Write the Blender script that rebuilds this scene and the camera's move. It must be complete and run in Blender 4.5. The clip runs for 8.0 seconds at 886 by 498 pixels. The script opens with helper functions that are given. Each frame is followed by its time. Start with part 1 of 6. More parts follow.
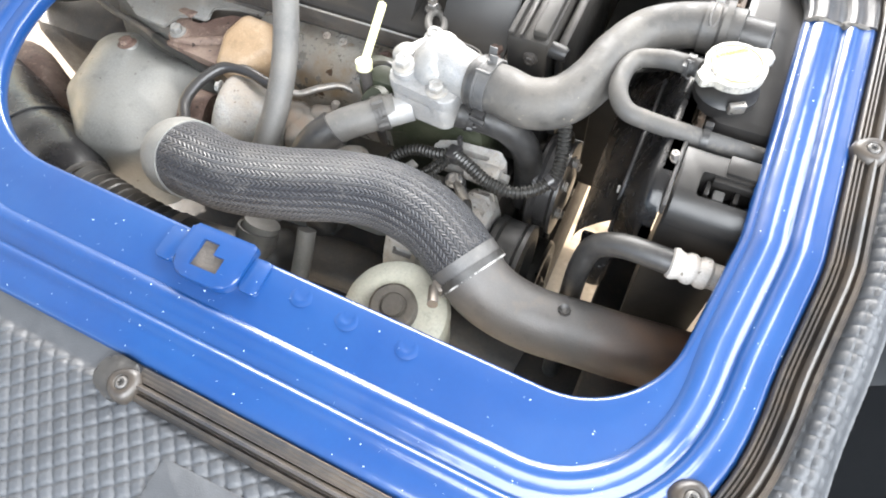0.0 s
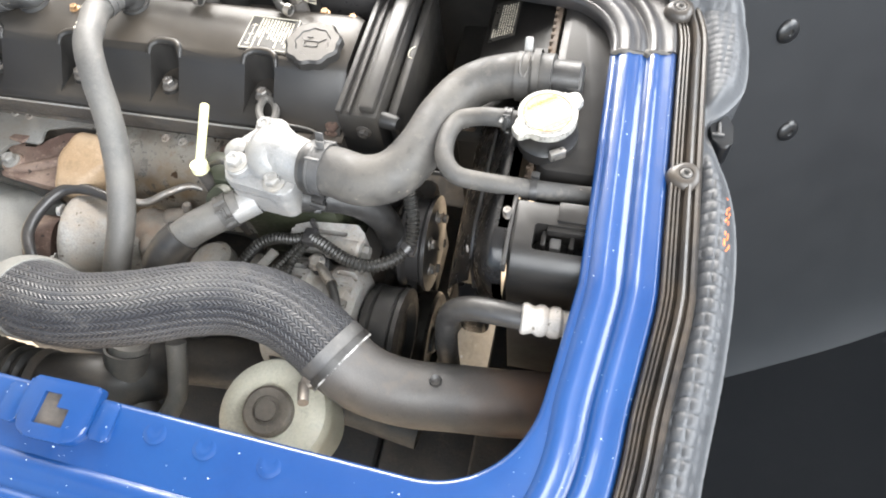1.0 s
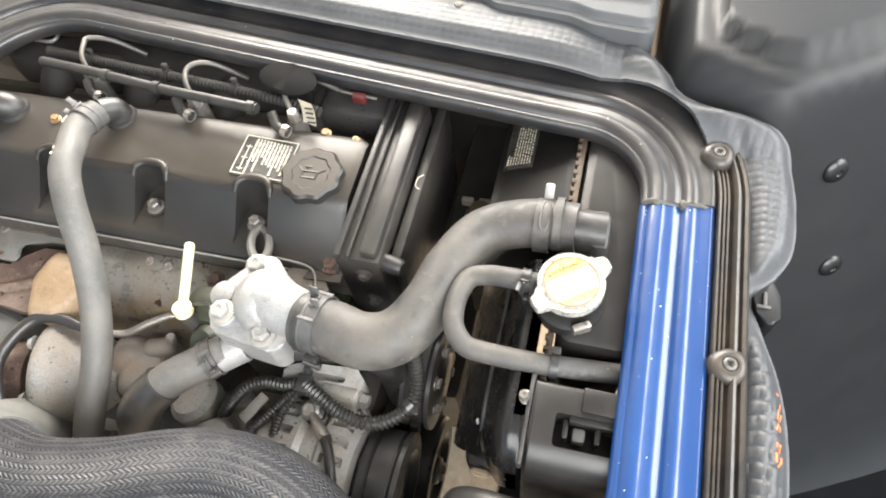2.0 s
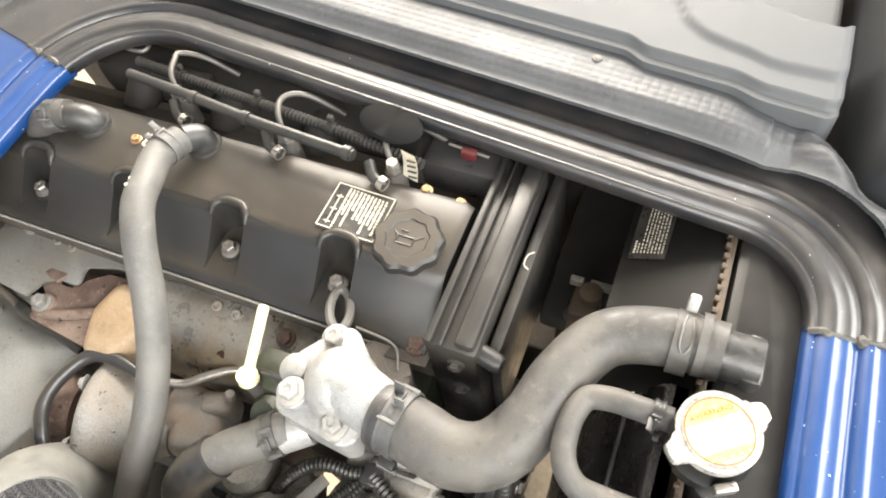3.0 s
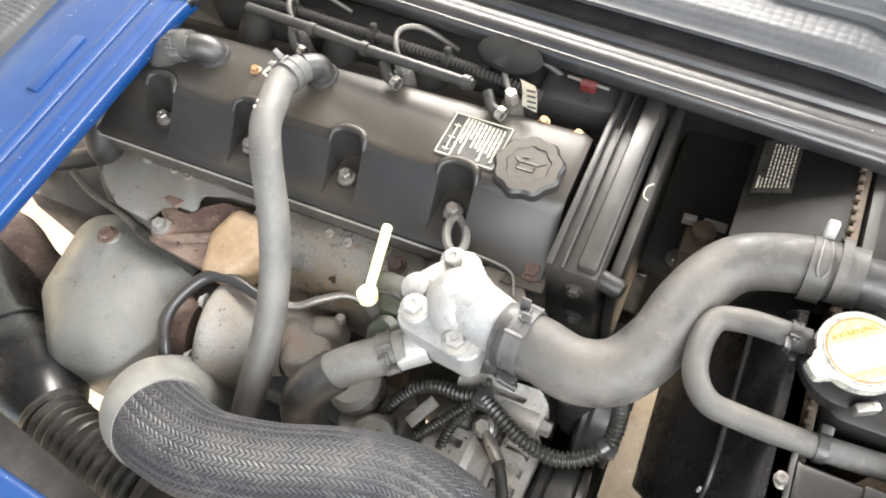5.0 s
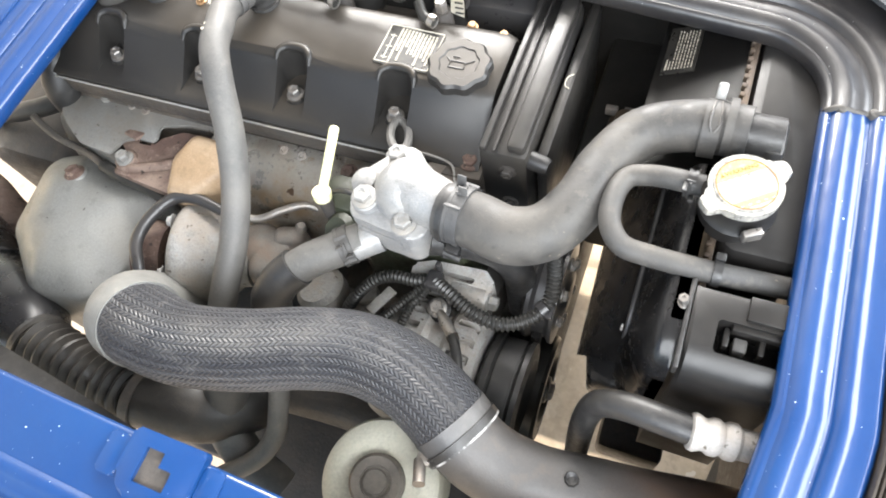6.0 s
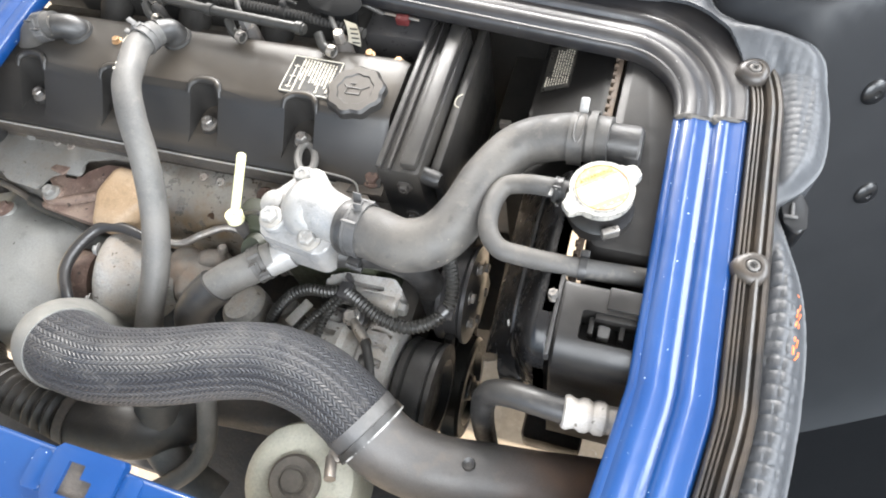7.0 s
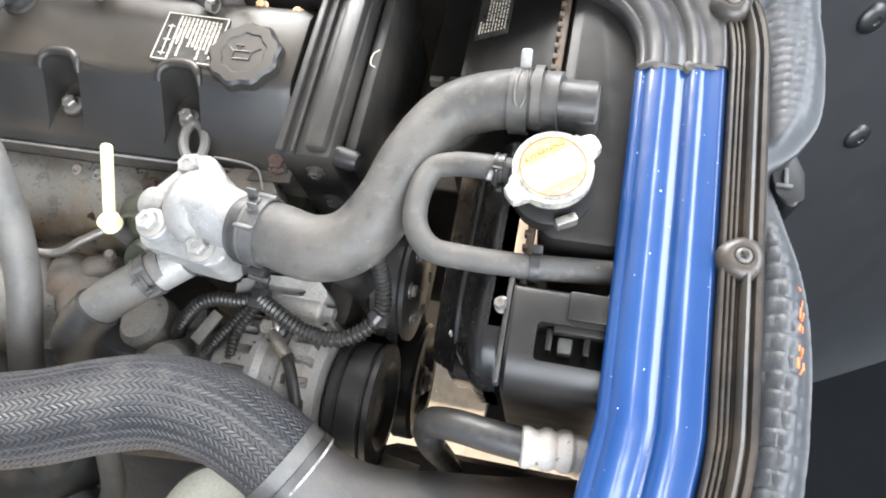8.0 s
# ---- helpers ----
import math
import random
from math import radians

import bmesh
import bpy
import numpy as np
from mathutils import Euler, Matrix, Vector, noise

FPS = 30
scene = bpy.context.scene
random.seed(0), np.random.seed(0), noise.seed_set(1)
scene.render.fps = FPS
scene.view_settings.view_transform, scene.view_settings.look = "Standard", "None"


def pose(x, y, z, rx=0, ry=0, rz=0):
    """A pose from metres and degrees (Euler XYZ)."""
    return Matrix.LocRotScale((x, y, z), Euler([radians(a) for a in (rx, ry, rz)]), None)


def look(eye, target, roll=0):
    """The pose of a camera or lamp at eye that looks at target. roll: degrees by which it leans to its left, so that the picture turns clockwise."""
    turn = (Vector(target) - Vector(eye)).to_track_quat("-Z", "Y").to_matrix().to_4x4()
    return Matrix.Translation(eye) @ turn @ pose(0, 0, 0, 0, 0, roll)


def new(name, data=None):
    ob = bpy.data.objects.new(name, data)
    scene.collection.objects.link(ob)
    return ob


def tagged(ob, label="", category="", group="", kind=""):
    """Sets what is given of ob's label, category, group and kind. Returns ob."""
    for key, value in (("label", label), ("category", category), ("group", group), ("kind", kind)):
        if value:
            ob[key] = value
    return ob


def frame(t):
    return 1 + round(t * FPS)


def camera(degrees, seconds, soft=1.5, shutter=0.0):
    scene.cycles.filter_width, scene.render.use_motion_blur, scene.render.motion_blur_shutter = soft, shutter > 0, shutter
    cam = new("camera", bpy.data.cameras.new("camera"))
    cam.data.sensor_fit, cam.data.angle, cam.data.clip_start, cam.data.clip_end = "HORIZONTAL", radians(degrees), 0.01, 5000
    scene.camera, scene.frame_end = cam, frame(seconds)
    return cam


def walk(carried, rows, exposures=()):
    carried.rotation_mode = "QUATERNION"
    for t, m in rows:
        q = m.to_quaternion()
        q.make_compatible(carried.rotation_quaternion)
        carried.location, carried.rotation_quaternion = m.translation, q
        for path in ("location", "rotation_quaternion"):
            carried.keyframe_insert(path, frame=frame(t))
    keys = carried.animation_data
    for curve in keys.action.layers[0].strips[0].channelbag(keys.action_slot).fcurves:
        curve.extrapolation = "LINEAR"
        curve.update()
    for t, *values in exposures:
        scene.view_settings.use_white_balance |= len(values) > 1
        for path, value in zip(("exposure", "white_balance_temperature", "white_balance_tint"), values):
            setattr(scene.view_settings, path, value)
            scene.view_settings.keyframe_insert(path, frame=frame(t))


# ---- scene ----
import collections
from mathutils.bvhtree import BVHTree

cam = camera(67.2, 8.0, soft=1.9)
METRES, X0, Y0, EYE, TILT, LEAN, TURN = 0.8, 0.2140, -0.3732, 1.2980, -62.298, 3.745, 24.670
ROWS = [
    (0.0, 0.0, 0.0, 0.0, 0.0, 0.0, -0.0),
    (0.5, 0.0581, -0.0227, -0.0046, -2.68, -0.59, 6.27),
    (1.0, 0.1112, 0.0005, 0.0544, -4.16, 1.38, 11.34),
    (1.5, 0.1387, 0.0264, 0.1372, -4.86, 2.4, 12.07),
    (3.0, 0.1063, 0.1742, 0.3041, 0.64, 3.69, 3.51),
    (3.5, 0.0798, 0.205, 0.319, 1.77, 3.15, 1.94),
    (4.0, 0.0544, 0.2129, 0.3096, 3.32, 2.57, 0.63),
    (5.5, 0.0271, 0.1319, 0.2089, 4.22, 1.72, 2.2),
    (6.0, 0.0548, 0.099, 0.162, 1.96, -0.3, 5.63),
    (6.5, 0.0979, 0.0644, 0.1352, 0.04, -0.23, 8.52),
    (7.0, 0.1331, 0.0403, 0.1488, -0.45, 0.49, 8.93),
    (7.5, 0.1588, 0.0737, 0.1705, -1.15, -1.73, 10.81),
    (8.0, 0.1822, 0.1728, 0.194, -3.61, -5.48, 13.09),
]
walk(cam, [(t, pose(X0, Y0, EYE, TILT, LEAN, TURN) @ pose(METRES * x, METRES * y, METRES * z, 90 + pitch, roll, yaw)) for t, x, y, z, yaw, pitch, roll in ROWS],
     [(0.0, 1.56, 6450, 10), (1.5, 1.32, 6750, 10), (3.5, 1.45, 7250, 10), (5.5, 1.38, 6600, 10), (7.0, 1.37, 6450, 10), (8.0, 1.30, 6350, 10)])

# ---- daylight ----
world = bpy.data.worlds.new("sky")
scene.world = world
world.use_nodes = True
wn = world.node_tree.nodes
sky = wn.new("ShaderNodeTexSky")
sky.sky_type = "NISHITA"
sky.sun_disc = False
sky.sun_elevation, sky.sun_rotation = radians(25), radians(270)
world.node_tree.links.new(sky.outputs[0], wn["Background"].inputs[0])
wn["Background"].inputs[1].default_value = 0.15
sun = new("sun", bpy.data.lights.new("sun", "SUN"))
sun.data.energy, sun.data.angle, sun.data.color = 4.6, radians(0.6), (1.0, 0.95, 0.88)
sun.matrix_world = look((-1.0, 0.0, 0.466), (0, 0, 0))


def window_light(name, at, target, wide, high, watts, colour=(1, 1, 1)):
    """An added area lamp that stands in for daylight through an unseen opening of the cab."""
    lamp = new(name, bpy.data.lights.new(name, "AREA"))
    lamp.data.shape, lamp.data.size, lamp.data.size_y = "RECTANGLE", wide, high
    lamp.data.energy, lamp.data.color = watts, colour
    lamp.matrix_world = look(at, target)
    return lamp


window_light("windscreen_light", (1.50, 0.50, 1.70), (0, 0.1, 0.85), 1.7, 0.8, 30, (0.95, 0.98, 1.0))
window_light("door_light", (0.60, -0.92, 1.72), (-0.05, 0.0, 0.75), 1.5, 0.95, 30, (0.95, 0.98, 1.0))
window_light("far_door_light", (-0.30, 1.55, 1.62), (-0.05, 0.0, 0.80), 1.25, 0.8, 54, (1.0, 0.97, 0.93))


# ---- builders ----
BASE = {}


def thing(name, loc, label, category, kind="", group=""):
    ob = new(name)
    ob.location = loc
    ob.empty_display_size = 0.02
    BASE[ob] = Matrix.Translation(loc)
    return tagged(ob, label, category, group, kind)


def place(ob, parent):
    BASE[ob] = ob.matrix_basis.copy()
    if parent:
        ob.parent = parent
        ob.matrix_parent_inverse = BASE[parent].inverted()
    return ob


def mesh_of(name, bm, material, angle=35):
    me = bpy.data.meshes.new(name)
    bmesh.ops.recalc_face_normals(bm, faces=bm.faces)
    bm.to_mesh(me)
    bm.free()
    for p in me.polygons:
        p.use_smooth = True
    me.set_sharp_from_angle(angle=radians(angle))
    me.materials.append(material)
    return me


def part(name, bm, material, parent=None, label="", angle=35):
    ob = new(name, mesh_of(name, bm, material, angle))
    place(ob, parent)
    return tagged(ob, label) if label else ob


def solo(name, bm, material, label, category, kind="", group="", angle=35):
    ob = part(name, bm, material, None, "", angle)
    return tagged(ob, label, category, group, kind)


def frame_to(direction):
    return Vector(direction).normalized().to_track_quat("Z", "Y").to_matrix().to_4x4()


def spline(pts, per=8):
    p = [Vector(q) for q in pts]
    p = [2 * p[0] - p[1]] + p + [2 * p[-1] - p[-2]]
    out = []
    for i in range(1, len(p) - 2):
        for k in range(per):
            t = k / per
            a, b, c, d = p[i - 1], p[i], p[i + 1], p[i + 2]
            out.append(0.5 * (2 * b + (c - a) * t + (2 * a - 5 * b + 4 * c - d) * t * t + (3 * b - a - 3 * c + d) * t ** 3))
    return out + [p[-2]]


def tube(bm, pts, r, seg=20, per=8, rib=None, caps=True):
    """A tube along a smooth curve; r: one radius, or one for each point; rib: (pitch, depth) of its rings."""
    q = spline(pts, per) if len(pts) > 2 else [Vector(a) for a in pts]
    rs = [r] * len(q) if not isinstance(r, (list, tuple)) else [float(v) for v in np.interp(np.linspace(0, 1, len(q)), np.linspace(0, 1, len(r)), r)]
    run = np.concatenate([[0], np.cumsum([(b - a).length for a, b in zip(q, q[1:])])])
    if rib:
        n = max(8, int(run[-1] / rib[0] * 6))
        s = np.linspace(0, run[-1], n)
        q = [Vector([float(np.interp(v, run, [a[k] for a in q])) for k in range(3)]) for v in s]
        rs = [float(np.interp(v, run, rs)) + rib[1] * math.cos(2 * math.pi * v / rib[0]) for v in s]
        run = s
    uv = bm.loops.layers.uv.verify()
    tangent = [(q[min(i + 1, len(q) - 1)] - q[max(i - 1, 0)]).normalized() for i in range(len(q))]
    side = tangent[0].orthogonal().normalized()
    rings = []
    for c, t, rad in zip(q, tangent, rs):
        side = (side - t * side.dot(t)).normalized()
        other = t.cross(side)
        rings.append([bm.verts.new(c + rad * (math.cos(a) * side + math.sin(a) * other)) for a in [2 * math.pi * k / seg for k in range(seg)]])
    for i in range(len(rings) - 1):
        for k in range(seg):
            f = bm.faces.new((rings[i][k], rings[i][(k + 1) % seg], rings[i + 1][(k + 1) % seg], rings[i + 1][k]))
            for lo, (u, v) in zip(f.loops, ((run[i], k / seg), (run[i], (k + 1) / seg), (run[i + 1], (k + 1) / seg), (run[i + 1], k / seg))):
                lo[uv].uv = (u, v)
    if caps:
        bm.faces.new(rings[0])
        bm.faces.new(rings[-1])
    return bm


def lathe(bm, profile, at, axis=(0, 0, 1), seg=32, wave=None, ring=False):
    """Turns (radius, height) pairs round an axis; wave: (lobes, depth) of a knurled rim."""
    m = Matrix.Translation(at) @ frame_to(axis)
    rings = []
    for r, h in profile:
        turn = []
        for k in range(seg):
            a = 2 * math.pi * k / seg
            rr = r * (1 + wave[1] * math.cos(wave[0] * a)) if wave and r > 0.55 * max(p[0] for p in profile) else r
            turn.append(bm.verts.new(m @ Vector((rr * math.cos(a), rr * math.sin(a), h))))
        rings.append(turn)
    for a, b in zip(rings, rings[1:]):
        for k in range(seg):
            bm.faces.new((a[k], a[(k + 1) % seg], b[(k + 1) % seg], b[k]))
    if ring:
        for k in range(seg):
            bm.faces.new((rings[-1][k], rings[-1][(k + 1) % seg], rings[0][(k + 1) % seg], rings[0][k]))
    else:
        if profile[0][0] > 1e-6:
            bm.faces.new(rings[0])
        if profile[-1][0] > 1e-6:
            bm.faces.new(rings[-1])
    bmesh.ops.remove_doubles(bm, verts=[v for r in rings for v in r], dist=1e-7)
    return bm


def box(bm, at, size, bevel=0.003, turn=None, segments=2):
    made = bmesh.ops.create_cube(bm, size=1.0)["verts"]
    bmesh.ops.scale(bm, vec=size, verts=made)
    if bevel:
        edges = list({e for v in made for e in v.link_edges})
        made = [v for v in bmesh.ops.bevel(bm, geom=edges, offset=bevel, segments=segments, affect="EDGES", profile=0.5, clamp_overlap=True)["verts"]]
    bmesh.ops.transform(bm, matrix=Matrix.Translation(at) @ (turn.to_4x4() if turn else Matrix()), verts=made)
    return bm


def slab(bm, outline, low, high, m=None, bevel=0.0):
    """An upright prism over an outline of (x, y) pairs."""
    m = m or Matrix()
    a = [bm.verts.new(m @ Vector((x, y, low))) for x, y in outline]
    b = [bm.verts.new(m @ Vector((x, y, high))) for x, y in outline]
    faces = [bm.faces.new(a[::-1]), bm.faces.new(b)]
    for k in range(len(a)):
        faces.append(bm.faces.new((a[k], a[(k + 1) % len(a)], b[(k + 1) % len(a)], b[k])))
    if bevel:
        bmesh.ops.bevel(bm, geom=list(faces[1].edges), offset=bevel, segments=2, affect="EDGES", profile=0.5, clamp_overlap=True)
    return bm


def sheet(bm, f, nu, nv, thick=0.0):
    """A sheet through f(u, v) for u and v from 0 to 1, with a second skin thick below it."""
    g = [[bm.verts.new(f(i / nu, j / nv)) for j in range(nv + 1)] for i in range(nu + 1)]
    for i in range(nu):
        for j in range(nv):
            bm.faces.new((g[i][j], g[i + 1][j], g[i + 1][j + 1], g[i][j + 1]))
    if thick:
        bmesh.ops.solidify(bm, geom=bm.faces[:], thickness=thick)
    return bm


def rounded(corners, n=8):
    """A closed outline through (x, y, radius) corners, counter-clockwise."""
    out = []
    for i, (x, y, r) in enumerate(corners):
        p = Vector((x, y))
        a = (Vector(corners[i - 1][:2]) - p).normalized()
        b = (Vector(corners[(i + 1) % len(corners)][:2]) - p).normalized()
        half = a.angle(b) / 2
        d = r / math.tan(half)
        c = p + (a + b).normalized() * (r / math.sin(half))
        s, e = p + a * d - c, p + b * d - c
        a0 = math.atan2(s.y, s.x)
        turn = math.atan2(s.x * e.y - s.y * e.x, s.dot(e))
        for k in range(n + 1):
            w = a0 + turn * k / n
            out.append((c.x + r * math.cos(w), c.y + r * math.sin(w)))
    return out


def disc(cx, cy, r, n=24):
    return [(cx + r * math.cos(2 * math.pi * k / n), cy + r * math.sin(2 * math.pi * k / n)) for k in range(n)]


def carve(ob, cutters):
    """Cuts the given meshes out of ob for good."""
    tools = [new("cut", c) for c in cutters]
    for t in tools:
        mod = ob.modifiers.new("cut", "BOOLEAN")
        mod.object, mod.operation, mod.solver = t, "DIFFERENCE", "EXACT"
    bpy.context.view_layer.update()
    done = bpy.data.meshes.new_from_object(ob.evaluated_get(bpy.context.evaluated_depsgraph_get()))
    ob.modifiers.clear()
    ob.data = done
    for p in done.polygons:
        p.use_smooth = True
    done.set_sharp_from_angle(angle=radians(32))
    for t in tools:
        bpy.data.objects.remove(t)
    return ob


def cutter(bm):
    me = bpy.data.meshes.new("cut")
    bmesh.ops.recalc_face_normals(bm, faces=bm.faces)
    bm.to_mesh(me)
    bm.free()
    return me


BOLTS = {}


def bolt(parent, at, axis=(0, 0, 1), r=0.0058, material=None, h=0.006, name="bolt"):
    """A flanged hexagon bolt head."""
    key = (round(r, 4), round(h, 4), material.name)
    if key not in BOLTS:
        bm = bmesh.new()
        lathe(bm, [(0, 0), (r * 1.55, 0), (r * 1.55, r * 0.2), (r * 1.2, r * 0.38), (0, r * 0.38)], (0, 0, 0), seg=20)
        lathe(bm, [(0, r * 0.3), (r * 1.12, r * 0.3), (r * 1.12, h * 0.85), (r * 0.95, h), (r * 0.5, h), (r * 0.42, h * 0.9), (0, h * 0.9)], (0, 0, 0), seg=6)
        BOLTS[key] = mesh_of("bolt", bm, material, 28)
    ob = new(name, BOLTS[key])
    ob.matrix_basis = Matrix.Translation(at) @ frame_to(axis)
    return place(ob, parent)


def band(bm, at, axis, r, width, thick=0.0015, seg=28):
    """A flat ring round a hose."""
    return lathe(bm, [(r, -width / 2), (r + thick, -width / 2), (r + thick, width / 2), (r, width / 2)], at, axis, seg, ring=True)


def spring_clamp(parent, at, axis, r, up, material, width=0.012):
    """A spring clamp with its two upright ears."""
    bm = bmesh.new()
    ad = Vector(axis).normalized()
    for k in (-1, 1):
        band(bm, Vector(at) + ad * k * width * 0.33, axis, r, width * 0.30)
    band(bm, at, axis, r - 0.0006, width * 0.6)
    a, u = Vector(axis).normalized(), Vector(up)
    u = (u - a * u.dot(a)).normalized()
    s = a.cross(u)
    t = Matrix((s, a, u)).transposed()
    for k in (-1.6, -0.6, 0.6, 1.6):
        box(bm, Vector(at) + u * (r * 0.93 + 0.0012) + s * k * r * 0.42 - u * abs(k) * r * 0.10, (0.0035, width * 0.9, 0.002), 0.0005, t)
    for k, tall in ((-1, 0.011), (1, 0.008)):
        box(bm, Vector(at) + u * (r + tall / 2) + s * k * 0.005 + a * k * 0.003, (0.0016, width * 0.5, tall), 0.0005, t)
    box(bm, Vector(at) + u * (r + 0.002), (0.014, width * 0.3, 0.002), 0.0006, t)
    return part("clamp", bm, material, parent, "steel spring clamp")


def tie(parent, at, axis, r, material, up=(0, -0.5, 1)):
    bm = bmesh.new()
    band(bm, at, axis, r, 0.006, 0.0012)
    box(bm, Vector(at) + Vector(up).normalized() * (r + 0.003), (0.007, 0.006, 0.006), 0.001)
    return part("clip", bm, material, parent)


def ramp(x, a, b):
    t = min(1, max(0, (x - a) / (b - a)))
    return t * t * (3 - 2 * t)


# ---- materials ----
def material(name, col, rough=0.5, metal=0.0, dust=None, dusty=0.4, blot=18, grain=450, bump=0.15, coat=0.0, specks=None, speck_scale=220, speck_level=0.72, vary=0.35, scuff=0.35, spec=0.5, gloss=0.17, dust_lit_tops=False, dent=0.0):
    """A surface with blotches of dust or wear over its colour, a fine grain, and, if asked, chips."""
    m = bpy.data.materials.new(name)
    m.use_nodes = True
    n, ln = m.node_tree.nodes, m.node_tree.links.new
    b = n["Principled BSDF"]
    pos = n.new("ShaderNodeTexCoord").outputs["Object"]

    def noise_tex(scale, detail=5, rough_=0.6):
        t = n.new("ShaderNodeTexNoise")
        t.inputs["Scale"].default_value, t.inputs["Detail"].default_value, t.inputs["Roughness"].default_value = scale, detail, rough_
        ln(pos, t.inputs["Vector"])
        return t.outputs["Fac"]

    def stretch(src, a, b_, lo=0.0, hi=1.0):
        t = n.new("ShaderNodeMapRange")
        for k, v in zip((1, 2, 3, 4), (a, b_, lo, hi)):
            t.inputs[k].default_value = v
        ln(src, t.inputs[0])
        return t.outputs[0]

    def mix(fac, a, b_):
        t = n.new("ShaderNodeMix")
        t.data_type = "RGBA"
        for s, v in ((t.inputs[0], fac), (t.inputs[6], a), (t.inputs[7], b_)):
            if isinstance(v, bpy.types.NodeSocket):
                ln(v, s)
            else:
                s.default_value = (*v, 1) if isinstance(v, tuple) else v
        return t.outputs[2]

    dust = dust or tuple(min(1, c * 1.5 + 0.01) for c in col)
    big, fine = noise_tex(blot), noise_tex(grain, 3)
    dark = tuple(c * (1 - vary * 0.6) for c in col)
    c = mix(stretch(fine, 0.3, 0.7), dark, col)
    lying = stretch(big, 0.42, 0.68, 0, dusty)
    # Dust kept to upward faces; this also puts their brighter light into the colour.
    if dust_lit_tops:
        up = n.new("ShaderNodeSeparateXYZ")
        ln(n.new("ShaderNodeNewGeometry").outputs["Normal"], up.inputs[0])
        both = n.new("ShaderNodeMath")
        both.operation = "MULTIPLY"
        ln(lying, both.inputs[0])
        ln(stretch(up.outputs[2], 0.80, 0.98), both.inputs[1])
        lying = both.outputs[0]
    c = mix(lying, c, dust)
    mid = noise_tex(blot * 4.5, 6, 0.72)
    c = mix(stretch(mid, 0.55, 0.63, 0, scuff), c, tuple(min(1, v * 1.15 + 0.004) for v in dust))
    c = mix(stretch(mid, 0.36, 0.45, scuff, 0), c, tuple(v * 0.45 for v in col))
    if specks:
        c = mix(stretch(noise_tex(speck_scale, 2, 0.5), speck_level, speck_level + 0.03), c, specks)
    ln(c, b.inputs["Base Color"])
    b.inputs["Metallic"].default_value = metal
    wide = min(1, 0.12 + 3 * scuff)
    ln(stretch(mid, 0.34, 0.66, max(0.03, rough - 0.12 * wide), min(1, rough + 0.18 * wide)), b.inputs["Roughness"])
    b.inputs["Coat Weight"].default_value = coat
    b.inputs["Coat Roughness"].default_value = gloss
    b.inputs["Specular IOR Level"].default_value = spec
    bp = n.new("ShaderNodeBump")
    bp.inputs["Strength"].default_value, bp.inputs["Distance"].default_value = bump, 0.001
    ln(fine, bp.inputs["Height"])
    ln(bp.outputs[0], b.inputs["Normal"])
    if dent:
        wave = n.new("ShaderNodeBump")
        wave.inputs["Strength"].default_value, wave.inputs["Distance"].default_value = dent, 0.004
        ln(noise_tex(22, 2, 0.45), wave.inputs["Height"])
        ln(wave.outputs[0], bp.inputs["Normal"])
        ln(wave.outputs[0], b.inputs["Coat Normal"])
    return m


BLUE = material("blue_paint", (0.0011, 0.0285, 0.118), 0.46, 0, (0.006, 0.048, 0.152), 0.35, 9, 300, 0.015, 0.85, (0.55, 0.62, 0.70), 330, 0.748, 0.1, 0.0, 0.28, 0.16, dent=0.35)
BLACK = material("black_paint", (0.014, 0.0138, 0.0155), 0.40, 0, (0.042, 0.037, 0.033), 0.45, 16, 300, 0.06, 0.45, (0.5, 0.5, 0.48), 330, 0.765, 0.3, 0.10, 0.5, 0.27, dent=0.30)
SEAL = material("seal_rubber", (0.021, 0.0192, 0.0184), 0.40, 0, (0.058, 0.044, 0.031), 0.6, 24, 400, 0.08, 0, None, 220, 0.72, 0.3, 0.12)
MAT = material("mat_vinyl", (0.040, 0.0425, 0.047), 0.5, 0, (0.062, 0.0655, 0.071), 0.6, 12, 900, 0.3, 0, None, 220, 0.72, 0.35, 0.15)
PANEL = material("footwell_carpet", (0.0062, 0.0070, 0.0086), 0.80, 0, (0.0085, 0.0094, 0.0110), 0.4, 5, 900, 0.05, 0, None, 220, 0.72, 0.2, 0.0, 0.12)
# Console-like grey plastic, with the footwell's shade put into a darker colour.
WALLP = material("footwell_plastic_shaded", (0.0118, 0.0127, 0.0145), 0.52, 0, (0.0165, 0.0173, 0.019), 0.4, 5, 1100, 0.12, 0, None, 220, 0.72, 0.2, 0.05, 0.3)
GREY = material("console_plastic", (0.064, 0.067, 0.071), 0.62, 0, (0.076, 0.079, 0.083), 0.4, 5, 1300, 0.15, 0, None, 220, 0.72, 0.2, 0.06, 0.25)
HOSE = material("dusty_hose", (0.038, 0.0367, 0.0355), 0.60, 0, (0.090, 0.081, 0.070), 0.65, 15, 700, 0.2, 0, (0.19, 0.165, 0.13), 95, 0.74, 0.35, 0.4)
HOSE2 = material("grey_pipe", (0.081, 0.078, 0.074), 0.58, 0, (0.130, 0.121, 0.108), 0.6, 20, 700, 0.2)
RUST_PIPE = material("stained_pipe", (0.057, 0.057, 0.059), 0.5, 0, (0.088, 0.073, 0.060), 0.55, 7, 600, 0.2, 0, (0.02, 0.02, 0.02), 90, 0.75)
RUBBER = material("black_rubber", (0.021, 0.0205, 0.0205), 0.42, 0, (0.044, 0.041, 0.037), 0.5, 26, 600, 0.2)
